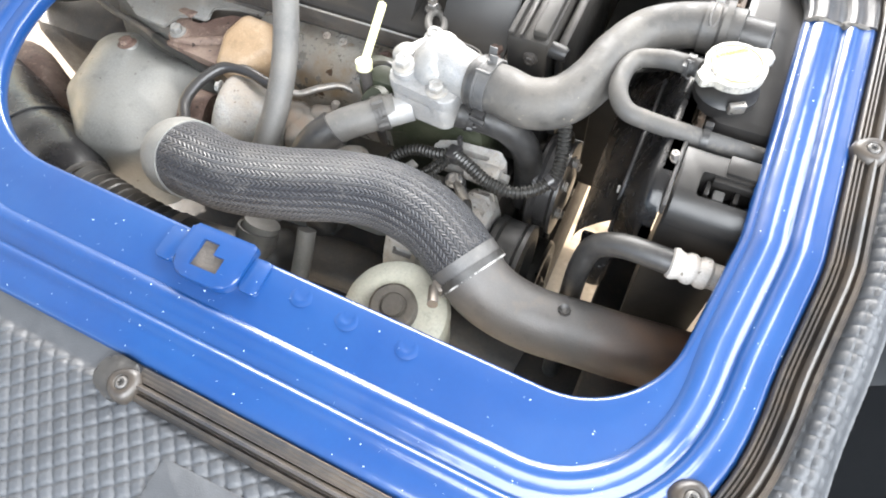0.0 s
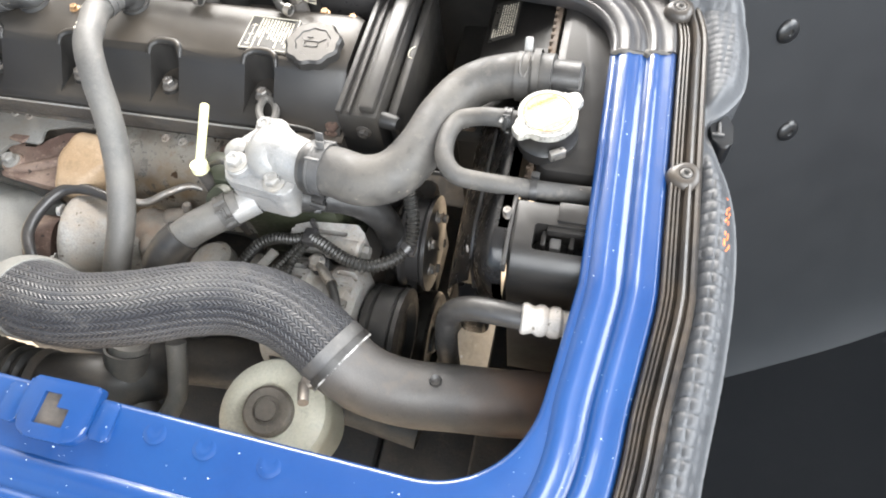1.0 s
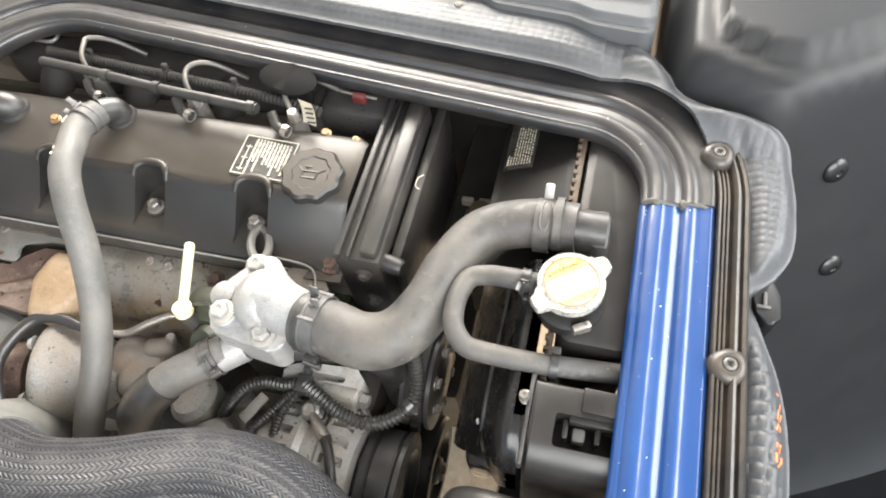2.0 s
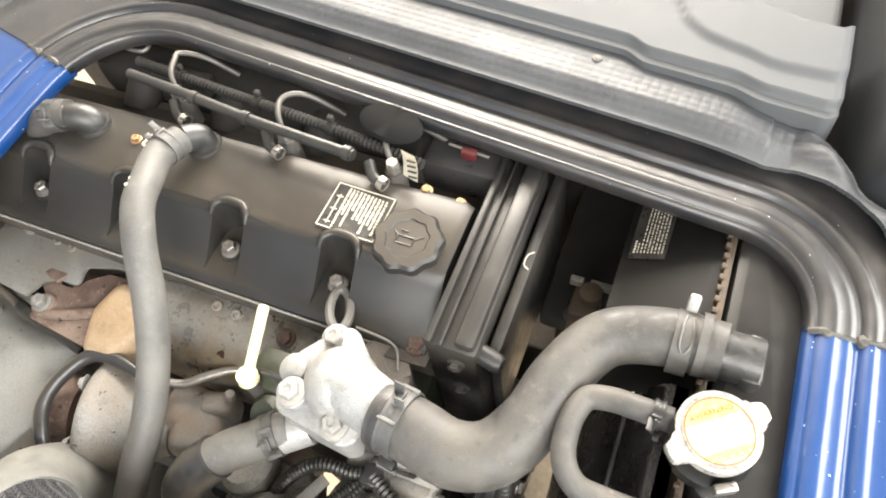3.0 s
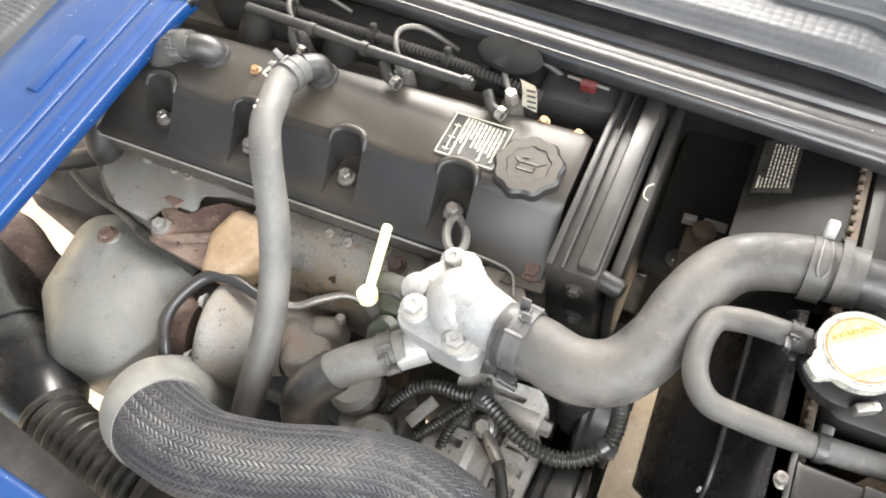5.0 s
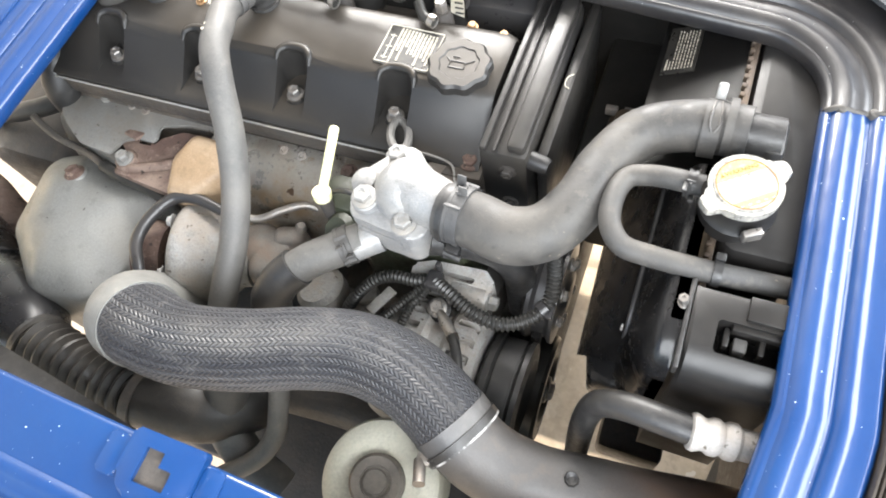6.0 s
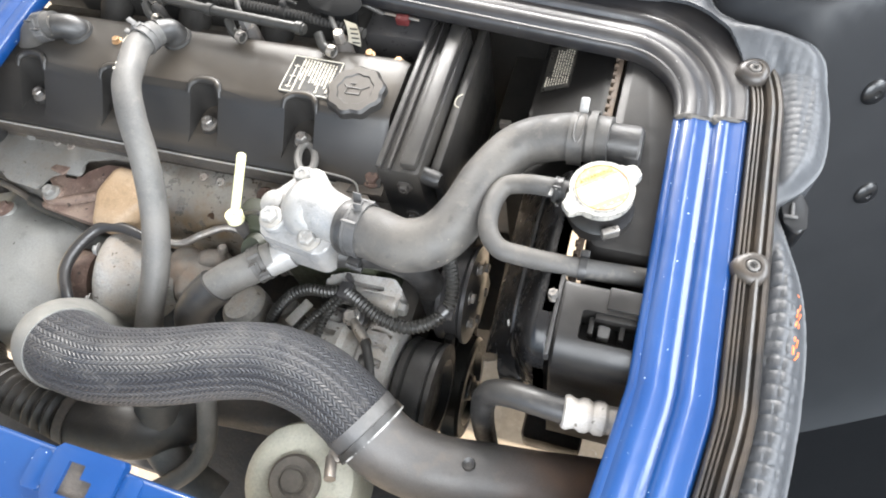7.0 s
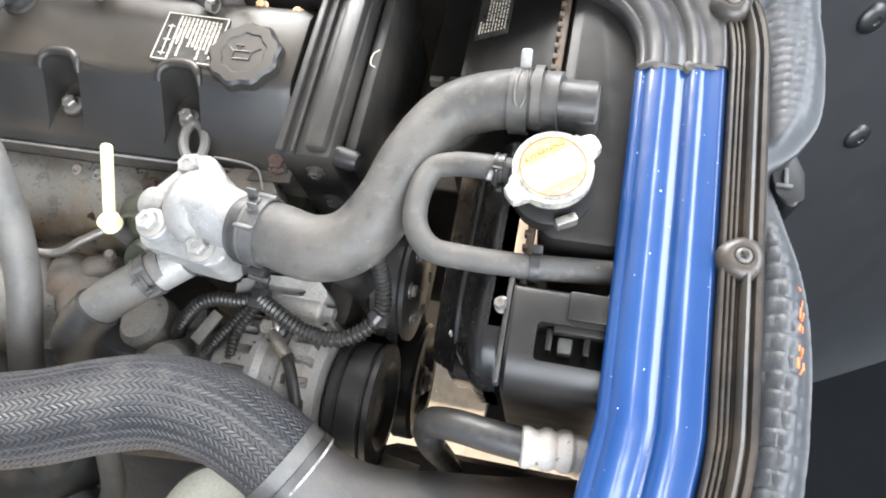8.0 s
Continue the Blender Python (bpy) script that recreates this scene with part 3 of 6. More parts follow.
part("end_flap", bm, RUBBER, seal, "black rounded end of the strip")


# ---- floor mat and panels round the opening ----
EDGE_LINE = ([(-0.52, 0.430), (-0.30, 0.398), (-0.041, 0.366), (0.118, 0.346), (0.134, 0.338), (0.203, 0.327), (0.226, 0.318), (0.262, 0.312), (0.284, 0.305), (0.297, 0.290), (0.308, 0.273), (0.330, 0.259), (0.363, 0.249), (0.391, 0.238), (0.404, 0.218), (0.409, 0.176), (0.406, 0.134), (0.392, 0.108), (0.378, 0.092), (0.384, 0.064), (0.396, 0.028), (0.402, -0.012)]
             + [(0.402, -0.060), (0.398, -0.125), (0.389, -0.202), (0.384, -0.270), (0.365, -0.370), (0.300, -0.450), (0.180, -0.490), (0.0, -0.500), (-0.200, -0.480), (-0.420, -0.400), (-0.560, -0.300), (-0.610, -0.10), (-0.610, 0.20), (-0.580, 0.36)])
BORDER = [p + n * (width(n) + (0.003 if n.x > 0.2 or (n.y < -0.6 and p.x > -0.06) else -0.004) - 0.010 * max(0, n.y) ** 2) for p, n in zip(RIM, OUT)]
SQUARES = (("far_mat", -6, 0.0080, 0.0066, 0.0011), ("far_mat", -5, 0.0088, 0.0104, 0.0022), ("near_mat", 37, 0.0115, 0.0115, 0.0024))

mat = thing("floor_mat", (0.1, -0.4, 0.84), "dark grey moulded vinyl mat with small raised squares, fitted round the frame", "floor mat", "structure")


def within(q, loop):
    """Which of the points q lie inside a closed loop."""
    inside = np.zeros(len(q), bool)
    for a, b in zip(loop, np.roll(loop, -1, 0)):
        if a[1] != b[1]:
            rows = np.nonzero((a[1] > q[:, 1]) != (b[1] > q[:, 1]))[0]
            inside[rows] ^= q[rows, 0] < a[0] + (q[rows, 1] - a[1]) / (b[1] - a[1]) * (b[0] - a[0])
    return inside


def to_loop(q, loop):
    """For points q: signed distance to a closed loop (inside is positive), the foot on it and where along the loop that lies."""
    best, foot, seg = np.full(len(q), 9.0), np.zeros_like(q), np.zeros(len(q))
    for k, (a, b) in enumerate(zip(loop, np.roll(loop, -1, 0))):
        d = b - a
        t = np.clip(((q - a) @ d) / max(d @ d, 1e-12), 0, 1)
        f = a + t[:, None] * d
        r = ((q - f) ** 2).sum(1)
        near = r < best
        best[near], foot[near], seg[near] = r[near], f[near], k + t[near]
    return np.sqrt(best) * np.where(within(q, loop), 1, -1), foot, seg


def mat_pieces(step=0.0014):
    """The mat as a fine grid between the frame and its outer line, with its squares, a lip at the frame and a rolled outer edge."""
    outer = np.array([p[:2] for p in spline([(x, y, 0) for x, y in EDGE_LINE] + [(*EDGE_LINE[0], 0)], 6)][:-1])
    inner = np.array([tuple(p) for p in BORDER])[::2]
    nx, ny = int(1.06 / step), int(0.96 / step)
    gx, gy = np.meshgrid(-0.63 + step * np.arange(nx), -0.51 + step * np.arange(ny), indexing="ij")
    q = np.stack([gx.ravel(), gy.ravel()], 1)
    number = np.full(nx * ny, -1)
    wide = np.zeros(len(q), bool)
    for dx, dy in ((0, 0), (step, 0), (-step, 0), (0, step), (0, -step)):
        shift = q + (dx, dy)
        wide |= within(shift, outer) & ~within(shift, inner)
    number[wide] = np.arange(wide.sum())
    q = q[wide]
    left, foot, _ = to_loop(q, outer)
    snap = (left < 0) & (left > -0.8 * step)
    q[snap], left[snap] = foot[snap], 0
    away, foot, seg = to_loop(q, inner)
    away = -away
    snap = (away < 0) & (away > -0.8 * step)
    q[snap], away[snap] = foot[snap], 0
    normal = np.array([tuple(n) for n in OUT])
    smooth = (sum(np.roll(normal, k, 0) for k in range(-12, 13)) / 25)[::2]
    step_on = np.floor(seg).astype(int) % len(smooth)
    part_on = (seg - np.floor(seg))[:, None]
    n = smooth[step_on] * (1 - part_on) + smooth[(step_on + 1) % len(smooth)] * part_on
    keep = (left >= 0) & (away >= 0)

    def soft(x, a, b):
        t = np.clip((x - a) / (b - a), 0, 1)
        return t * t * (3 - 2 * t)

    x, y = q.T
    back, right = np.maximum(0, n[:, 1]) ** 2, np.maximum(0, n[:, 0]) ** 2
    back = np.maximum(back, soft(y, 0.20, 0.25) * soft(x, 0.20, 0.30))
    z = 0.85 - 0.12 * np.maximum(0, -0.072 - y) + 0.0025 + 0.0035 * (1 - back) * soft(away, 0.022, 0.03) + back * (0.022 + 0.008 * soft(away, 0, 0.022)) + 0.005 * right * soft(away, 0.022, 0.034)
    near = (y < -0.262) & (x < 0.375)
    far = soft(y, 0.07, 0.10)
    margin = np.where(near, 0.004, 0.002)
    rise = soft(away, 0.020 - 0.016 * back, 0.025 - 0.017 * back) * soft(left, margin, margin + 0.005)
    share = (soft(y, 0.105, 0.140), 1 - soft(y, 0.050, 0.075), 1)
    for (zone, turn, long, wide_, h), part_of in zip(SQUARES, share):
        c, s = math.cos(radians(turn)), math.sin(radians(turn))
        a, b = np.abs(((c * x + s * y) / long) % 1 - 0.5) * 2, np.abs(((c * y - s * x) / wide_) % 1 - 0.5) * 2
        z += np.where(near == (zone == "near_mat"), h * (1 - a ** 4) * (1 - b ** 4) * rise * part_of * (1 - 0.55 * back), 0)
    roll = soft(x, 0.262, 0.292) * 0.016 * (1 - soft(left, 0, 0.018)) ** 2
    z -= roll
    q = q + np.column_stack([0.10 * roll, 0.12 * roll])
    number = number.reshape(nx, ny)
    quads = np.stack([number[:-1, :-1], number[1:, :-1], number[1:, 1:], number[:-1, 1:]], -1).reshape(-1, 4)
    quads = quads[(quads >= 0).all(1)]
    quads = quads[keep[quads].all(1)]
    tops = {}
    for zone in ("far_mat", "near_mat"):
        mine = quads[near[quads].any(1) == (zone == "near_mat")]
        used, back_to = np.unique(mine, return_inverse=True)
        verts = [tuple(map(float, v)) for v in np.column_stack([q[used], z[used]])]
        faces = [tuple(map(int, f)) for f in back_to.reshape(-1, 4)]
        tops[zone] = BVHTree.FromPolygons(verts, faces)
        edges = collections.Counter(tuple(sorted((f[k], f[k - 1]))) for f in faces for k in range(4))
        low = {}
        for f in list(faces):
            for k in range(4):
                a, b = f[k - 1], f[k]
                if edges[tuple(sorted((a, b)))] == 1:
                    for v in (a, b):
                        if v not in low:
                            low[v] = len(verts)
                            vx, vy, vz = verts[v]
                            verts.append((vx, vy, vz - (0.004 if away[used[v]] < left[used[v]] else 0.03)))
                    faces.append((b, a, low[a], low[b]))
        me = bpy.data.meshes.new(zone)
        me.from_pydata(verts, [], faces)
        for p in me.polygons:
            p.use_smooth = True
        me.set_sharp_from_angle(angle=radians(40))
        me.materials.append(MAT)
        place(new(zone, me), mat)
    return tops


MAT_TOP = mat_pieces()
bm = bmesh.new()
pz = zrim(0, -0.42) + 0.0085
slab(bm, rounded([(-0.035, -0.462, 0.004), (0.080, -0.462, 0.004), (0.080, -0.387, 0.004), (-0.034, -0.388, 0.004)], 4), pz - 0.004, pz + 0.0042, None, 0.0016)
part("patch", bm, MAT, mat, "plain raised patch in the mat")
for cx, cy in ((0.098, 0.336),):
    bm = bmesh.new()
    lathe(bm, [(0, 0), (0.0045, 0), (0.004, 0.0012), (0.002, 0.002), (0, 0.002)], (cx, cy, 0.8825), seg=16)
    part("stud", bm, DULL, mat)


def softer(a, b, k):
    """The lower of two heights, with a rounded passage."""
    return (a + b - math.sqrt((a - b) ** 2 + k * k)) / 2


def wall_z(x, y):
    """The footwell's far wall: steep below, rounded at its corner by the console, level on top."""
    face = 0.796 - 1.397 * (x - 0.457) + 2.343 * (y - 0.256)
    turned = 0.842 + 2.6 * (0.39 * (x - 0.391) + 0.92 * (y - 0.238))
    corner = 0.84 + 3.5 * (x - 0.300)
    z = softer(softer(face, turned, 0.02), corner, 0.03)
    z = -softer(-z, -0.30, 0.16)
    return softer(z, 0.897 + 0.012 * ramp(z, 0.96, 0.975), 0.006)


def wall_f(u, v):
    y = -0.10 + 1.45 * v ** 1.7
    x = 0.384 - 0.088 * ramp(y, 0.20, 0.262) + 1.34 * u ** 1.5
    return Vector((x, y, wall_z(x, y) - (0.3 if u == 0 else 0)))


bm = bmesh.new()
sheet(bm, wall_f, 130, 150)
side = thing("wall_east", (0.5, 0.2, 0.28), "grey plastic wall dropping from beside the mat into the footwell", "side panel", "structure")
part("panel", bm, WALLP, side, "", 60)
bm = bmesh.new()
sheet(bm, lambda u, v: Vector((0.384 + 1.34 * u, -0.80 + 2.1 * v, 0.352 + 0.008 * math.sin(9 * u + 5 * v))), 30, 40, 0.02)
part("carpet", bm, PANEL, side, "dark floor covering deep in the footwell", 60)
for x, y in ((0.4575, 0.256), (0.495, 0.228)):
    bm = bmesh.new()
    nx = Vector((0.48, -0.81, 0.34)).normalized()
    at = Vector((x, y, wall_z(x, y))) - nx * 0.001
    lathe(bm, [(0, -0.006), (0.0130, -0.006), (0.0126, 0.0016), (0.0110, 0.0040), (0.0070, 0.0056), (0.0035, 0.0060), (0.0028, 0.0050), (0, 0.0050)], at, nx, 28)
    part("rivet", bm, DEEP_GLOSS, side, "black plastic push rivet")
bm = bmesh.new()
slab(bm, rounded([(0.376, 0.113, 0.003), (0.395, 0.113, 0.003), (0.4005, 0.100, 0.004), (0.4005, 0.082, 0.004), (0.393, 0.072, 0.005), (0.384, 0.084, 0.005)], 5), 0.815, 0.8405, None, 0.0022)
clip = part("clip", bm, DEEP_GLOSS, side, "glossy black plastic clip at the mat's edge")
# Cross-shaped tongue; the glints on it are put in as grey plastic.
bm = bmesh.new()
box(bm, (0.389, 0.0955, 0.8415), (0.0028, 0.012, 0.0035), 0.001)
box(bm, (0.388, 0.0890, 0.8413), (0.0105, 0.0026, 0.0030), 0.001)
part("tongue", bm, EDGE, clip, "cross-shaped tongue, its glints put in as grey")

# orange stencil marks, not readable
stencil = thing("stencil", (0.394, 0.0, 0.861), "worn orange stencilled marks on the mat edge", "marking")
rng = random.Random(4)
for x, y, wide, tall in ((0.3945, 0.019, 0.0016, 0.005), (0.3965, 0.009, 0.0012, 0.006), (0.3930, 0.001, 0.0014, 0.007), (0.3955, 0.000, 0.0013, 0.006), (0.3920, -0.008, 0.0016, 0.005), (0.3942, -0.0085, 0.0013, 0.004),
                        (0.3915, -0.020, 0.0014, 0.003), (0.3938, -0.022, 0.0018, 0.006), (0.3908, -0.0285, 0.0018, 0.006), (0.3935, -0.0325, 0.0014, 0.006), (0.3955, -0.028, 0.0014, 0.003)):
    spot, up, _, _ = MAT_TOP["far_mat"].ray_cast(Vector((x, y, 1.0)), Vector((0, 0, -1)))
    side_of = Vector((0, 1, 0)).cross(up).normalized()
    m = Matrix((side_of, up.cross(side_of), up)).transposed() @ Matrix.Rotation(rng.uniform(-0.5, 0.1), 3, "Z")
    bm = bmesh.new()
    box(bm, spot, (wide, tall, 0.0009), 0.0002, m)
    part("bar", bm, ORANGE, stencil)


# grey console beyond the far rail
def console_f(u, v):
    x = -0.78 + 1.066 * u
    foot = 0.3425 - 0.118 * (x - 0.118) - 0.008 * ramp(x, 0.116, 0.138) - 0.006 * ramp(x, 0.202, 0.230)
    d = 0.55 * v ** 1.7
    y = foot + 0.003 + d + 0.016 * ramp(x, 0.268, 0.286) ** 2
    z = 0.884 + 0.0045 * ramp(d, 0, 0.0008) + 0.0065 * ramp(d, 0.0075, 0.0125)
    seam = float(np.interp(x, (0.11, 0.130, 0.147, 0.158, 0.174, 0.199, 0.237, 0.283), (0.40, 0.13, 0.066, 0.046, 0.034, 0.028, 0.027, 0.031)))
    z += 0.004 * ramp(d, seam, seam + 0.010)
    z -= 0.045 * ramp(d, 0.088 + 0.02 * ramp(x, 0.27, 0.1), 0.098 + 0.02 * ramp(x, 0.27, 0.1)) * ramp(x, 0.05, 0.10) * (1 - ramp(d, 0.25, 0.3))
    if v == 0:
        z -= 0.03
    z -= 0.012 * ramp(x, 0.276, 0.2855) ** 2 + (0.12 if u == 1 else 0)
    return Vector((x, y, z))


bm = bmesh.new()
sheet(bm, console_f, 240, 150)
solo("wall_north", bm, GREY, "grey moulded plastic console beyond the opening", "console", "structure", "", 50)


# ---- engine ----
block = thing("engine_block", (-0.2, 0.1, 0.2), "dark oily iron engine block below the valve cover", "engine")
bm = bmesh.new()
box(bm, (-0.225, 0.165, 0.52), (0.54, 0.17, 0.46), 0.012)
box(bm, (-0.215, 0.17, 0.765), (0.53, 0.18, 0.028), 0.004)
part("body", bm, DARK, block)
bm = bmesh.new()
box(bm, (-0.225, 0.16, 0.22), (0.50, 0.20, 0.14), 0.03)
part("sump", bm, DARK, block)
bm = bmesh.new()
box(bm, (0.052, 0.020, 0.500), (0.045, 0.20, 0.13), 0.016)
part("front_cover", bm, DARK, block)

cover = thing("valve_cover", (-0.23, 0.16, 0.78), "dusty black plastic valve cover with pockets for its bolts", "valve cover")
prof = [(0.080, 0.779), (0.080, 0.7835), (0.084, 0.7865), (0.098, 0.793), (0.1245, 0.8165), (0.129, 0.8220), (0.137, 0.8265), (0.198, 0.8275), (0.206, 0.824), (0.214, 0.800), (0.222, 0.787), (0.245, 0.785), (0.245, 0.779)]
bm = bmesh.new()
ends = []
for x, k in ((-0.505, 0.9), (-0.497, 1), (-0.30, 1), (-0.10, 1), (0.028, 1), (0.036, 0.94)):
    ends.append([bm.verts.new((x, 0.166 + (y - 0.166) * (k if z > 0.79 else 1), 0.779 + (z - 0.779) * k)) for y, z in prof])
for a, b in zip(ends, ends[1:]):
    for k in range(len(prof)):
        bm.faces.new((a[k], b[k], b[(k + 1) % len(prof)], a[(k + 1) % len(prof)]))
bm.faces.new(ends[0])
bm.faces.new(ends[-1][::-1])
bmesh.ops.recalc_face_normals(bm, faces=bm.faces)
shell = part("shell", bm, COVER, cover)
BX = (-0.386, -0.276, -0.166, -0.057)
cuts = []
for x in BX:
    bm = bmesh.new()
    slab(bm, rounded([(x - 0.0165, 0.070, 0.002), (x + 0.0165, 0.070, 0.002), (x + 0.0165, 0.141, 0.0155), (x - 0.0165, 0.141, 0.0155)], 8), 0.7885, 0.85)
    cuts.append(cutter(bm))
carve(shell, cuts)
for x in BX:
    bm = bmesh.new()
    arch = [(x - 0.018, 0.128, 0.8205), (x - 0.0165, 0.1355, 0.8258), (x - 0.010, 0.1415, 0.8265), (x, 0.1430, 0.8265), (x + 0.010, 0.1415, 0.8265), (x + 0.0165, 0.1355, 0.8258), (x + 0.018, 0.128, 0.8205)]
    tube(bm, arch, [0.002, 0.0036, 0.0042, 0.0044, 0.0042, 0.0036, 0.002], 12, 5)
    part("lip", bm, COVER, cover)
    bm = bmesh.new()
    lathe(bm, [(0, -0.006), (0.011, -0.006), (0.010, 0.003), (0, 0.003)], (x, 0.113, 0.789), seg=20)
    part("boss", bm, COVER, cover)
    bolt(cover, (x, 0.113, 0.792), r=0.0056, material=BOLT, h=0.009)
bm = bmesh.new()
tube(bm, [(-0.51, 0.0785, 0.7785), (0.004, 0.0785, 0.7785)], 0.0012, 8)
part("gasket", bm, ALU2, cover, "bright edge of the gasket")
for at in ((-0.296, 0.176, 0.827), (-0.010, 0.208, 0.822), (0.022, 0.205, 0.820)):
    bolt(cover, at, r=0.0036, material=BRASS, h=0.005)
bm = bmesh.new()
slab(bm, [(0.004, 0.070), (0.040, 0.072), (0.040, 0.100), (0.012, 0.098)], 0.779, 0.783)
part("bracket", bm, DARK, cover)
bolt(cover, (0.026, 0.088, 0.783), r=0.0065, material=RUST, h=0.007)

bm = bmesh.new()
lathe(bm, [(0, 0), (0.026, 0), (0.0265, 0.002), (0.029, 0.0035), (0.0285, 0.011), (0.026, 0.0135), (0.018, 0.0135), (0.017, 0.0125), (0, 0.0125)], (0, 0.149, 0.8275), seg=72, wave=(9, 0.045))
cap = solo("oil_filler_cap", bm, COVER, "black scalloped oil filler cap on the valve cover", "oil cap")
bm = bmesh.new()
for a, b in (((-0.008, 0.143), (0.006, 0.143)), ((0.006, 0.143), (0.006, 0.150)), ((0.006, 0.150), (-0.008, 0.150)), ((-0.008, 0.150), (-0.008, 0.143)), ((0.006, 0.149), (0.013, 0.154)), ((-0.008, 0.149), (-0.012, 0.153)), ((-0.004, 0.150), (-0.004, 0.154)), ((-0.007, 0.155), (-0.001, 0.155))):
    tube(bm, [(*a, 0.8402), (*b, 0.8402)], 0.0008, 6)
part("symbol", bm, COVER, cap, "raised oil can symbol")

# sticker with a scale drawing and unreadable lines
sticker = thing("sticker", (-0.057, 0.166, 0.827), "dark sticker with pale unreadable lines on the valve cover", "sticker")
bm = bmesh.new()
slab(bm, rounded([(-0.0855, 0.1425, 0.003), (-0.0285, 0.1405, 0.003), (-0.0275, 0.1885, 0.003), (-0.0845, 0.1905, 0.003)], 3), 0.8268, 0.8282)
part("backing", bm, STICKER, sticker)
bm = bmesh.new()
z = 0.8286
corner = [(-0.084, 0.1445), (-0.030, 0.1425), (-0.029, 0.187), (-0.083, 0.189)]
for a, b in zip(corner, corner[1:] + corner[:1]):
    tube(bm, [(*a, z), (*b, z)], 0.0005, 6)
rng = random.Random(2)
for j in range(11):
    x = -0.0705 + 0.0036 * j
    low = rng.uniform(0.146, 0.166) if j else 0.146
    y = 0.1865 - 0.0004 * j
    while y > low:
        w = rng.uniform(0.0008, 0.0024)
        box(bm, (x + rng.uniform(-0.0002, 0.0002), y - w / 2, z), (rng.uniform(0.0014, 0.0024), w, 0.0004), 0)
        y -= w + rng.uniform(0.0004, 0.0011)
for y in (0.150, 0.163, 0.176):
    box(bm, (-0.0765, y, z), (0.006, 0.0008, 0.0005), 0)
box(bm, (-0.0765, 0.163, z), (0.0008, 0.03, 0.0005), 0)
part("print", bm, INK, sticker)


def word_mesh(text, size, mat_):
    """Flat letters in the built-in font."""
    font = bpy.data.curves.new("word", "FONT")
    font.body, font.size, font.align_x, font.extrude = text, size, "CENTER", 0.0001
    tmp = new("word", font)
    bpy.context.view_layer.update()
    me = bpy.data.meshes.new_from_object(tmp.evaluated_get(bpy.context.evaluated_depsgraph_get()))
    bpy.data.objects.remove(tmp)
    me.materials.clear()
    me.materials.append(mat_)
    return me


timing = thing("timing_cover", (0.07, 0.17, 0.75), "black stepped timing cover at the end of the engine", "timing cover")
bm = bmesh.new()
box(bm, (0.0615, 0.170, 0.720), (0.044, 0.185, 0.205), 0.006)
part("case", bm, TIMING, timing)
bm = bmesh.new()
for x, w in ((0.0445, 0.006), (0.055, 0.003)):
    box(bm, (x, 0.170, 0.8245), (w, 0.185, 0.006), 0.002)
box(bm, (0.073, 0.170, 0.828), (0.016, 0.180, 0.012), 0.004)
part("rib", bm, TIMING, timing)
bm = bmesh.new()
box(bm, (0.0915, 0.185, 0.740), (0.010, 0.185, 0.14), 0.003)
part("guard", bm, TIMING, timing)
bm = bmesh.new()
tube(bm, [(0.094, 0.185, 0.8105), (0.0895, 0.180, 0.8105), (0.0895, 0.171, 0.8105), (0.094, 0.168, 0.8105)], 0.0006, 6)
part("mark", bm, INK, timing, "small pale chalk mark")
bm = bmesh.new()
lathe(bm, [(0, 0), (0.008, 0), (0.008, 0.022), (0.006, 0.026), (0, 0.026)], (0.076, 0.090, 0.808), (1, -0.25, 0.05), 18)
part("knob", bm, RUBBER, timing, "black rubber bush")
for at in ((0.066, 0.0775, 0.80), (0.066, 0.0775, 0.75)):
    bolt(timing, at, (0, -1, 0), 0.005, DARK)

# lifting eye
eye = thing("lifting_eye", (-0.034, 0.088, 0.78), "grey steel lifting eye bolted beside the cover", "lifting eye")
bm = bmesh.new()
ring = []
for k in range(25):
    a = 2 * math.pi * k / 24
    ring.append(Vector((-0.043, 0.091, 0.796)) + 0.021 * math.cos(a) * Vector((0.42, -0.88, 0.2)) + 0.0085 * math.sin(a) * Vector((0.88, 0.4, -0.2)))
tube(bm, [tuple(p) for p in ring], 0.0040, 8, 1)
part("loop", bm, HOSE2, eye)

# ---- thermostat housing ----
th = thing("thermostat_housing", (-0.01, 0.02, 0.74), "bright cast aluminium thermostat housing with three bolts", "thermostat housing")
bm = bmesh.new()
slab(bm, rounded([(0.018, -0.014, 0.012), (0.030, 0.030, 0.014), (-0.022, 0.082, 0.012), (-0.054, 0.040, 0.014), (-0.052, -0.004, 0.012)], 6), 0.795, 0.808, None, 0.003)
part("flange", bm, ALU, th)
bm = bmesh.new()
slab(bm, rounded([(0.016, -0.012, 0.012), (0.026, 0.030, 0.014), (-0.024, 0.074, 0.012), (-0.050, 0.040, 0.014), (-0.050, -0.006, 0.012)], 6), 0.766, 0.793, None, 0.004)
part("base", bm, ALU, th)
bm = bmesh.new()
lathe(bm, [(0.030, -0.014), (0.029, 0.006), (0.024, 0.020), (0.014, 0.028), (0, 0.030)], (-0.008, 0.030, 0.806), (0.25, 0, 1), 32)
tube(bm, [(-0.016, 0.034, 0.812), (0.010, 0.026, 0.815), (0.045, 0.017, 0.814)], [0.024, 0.023, 0.021], 28, 6)
part("outlet", bm, ALU, th)
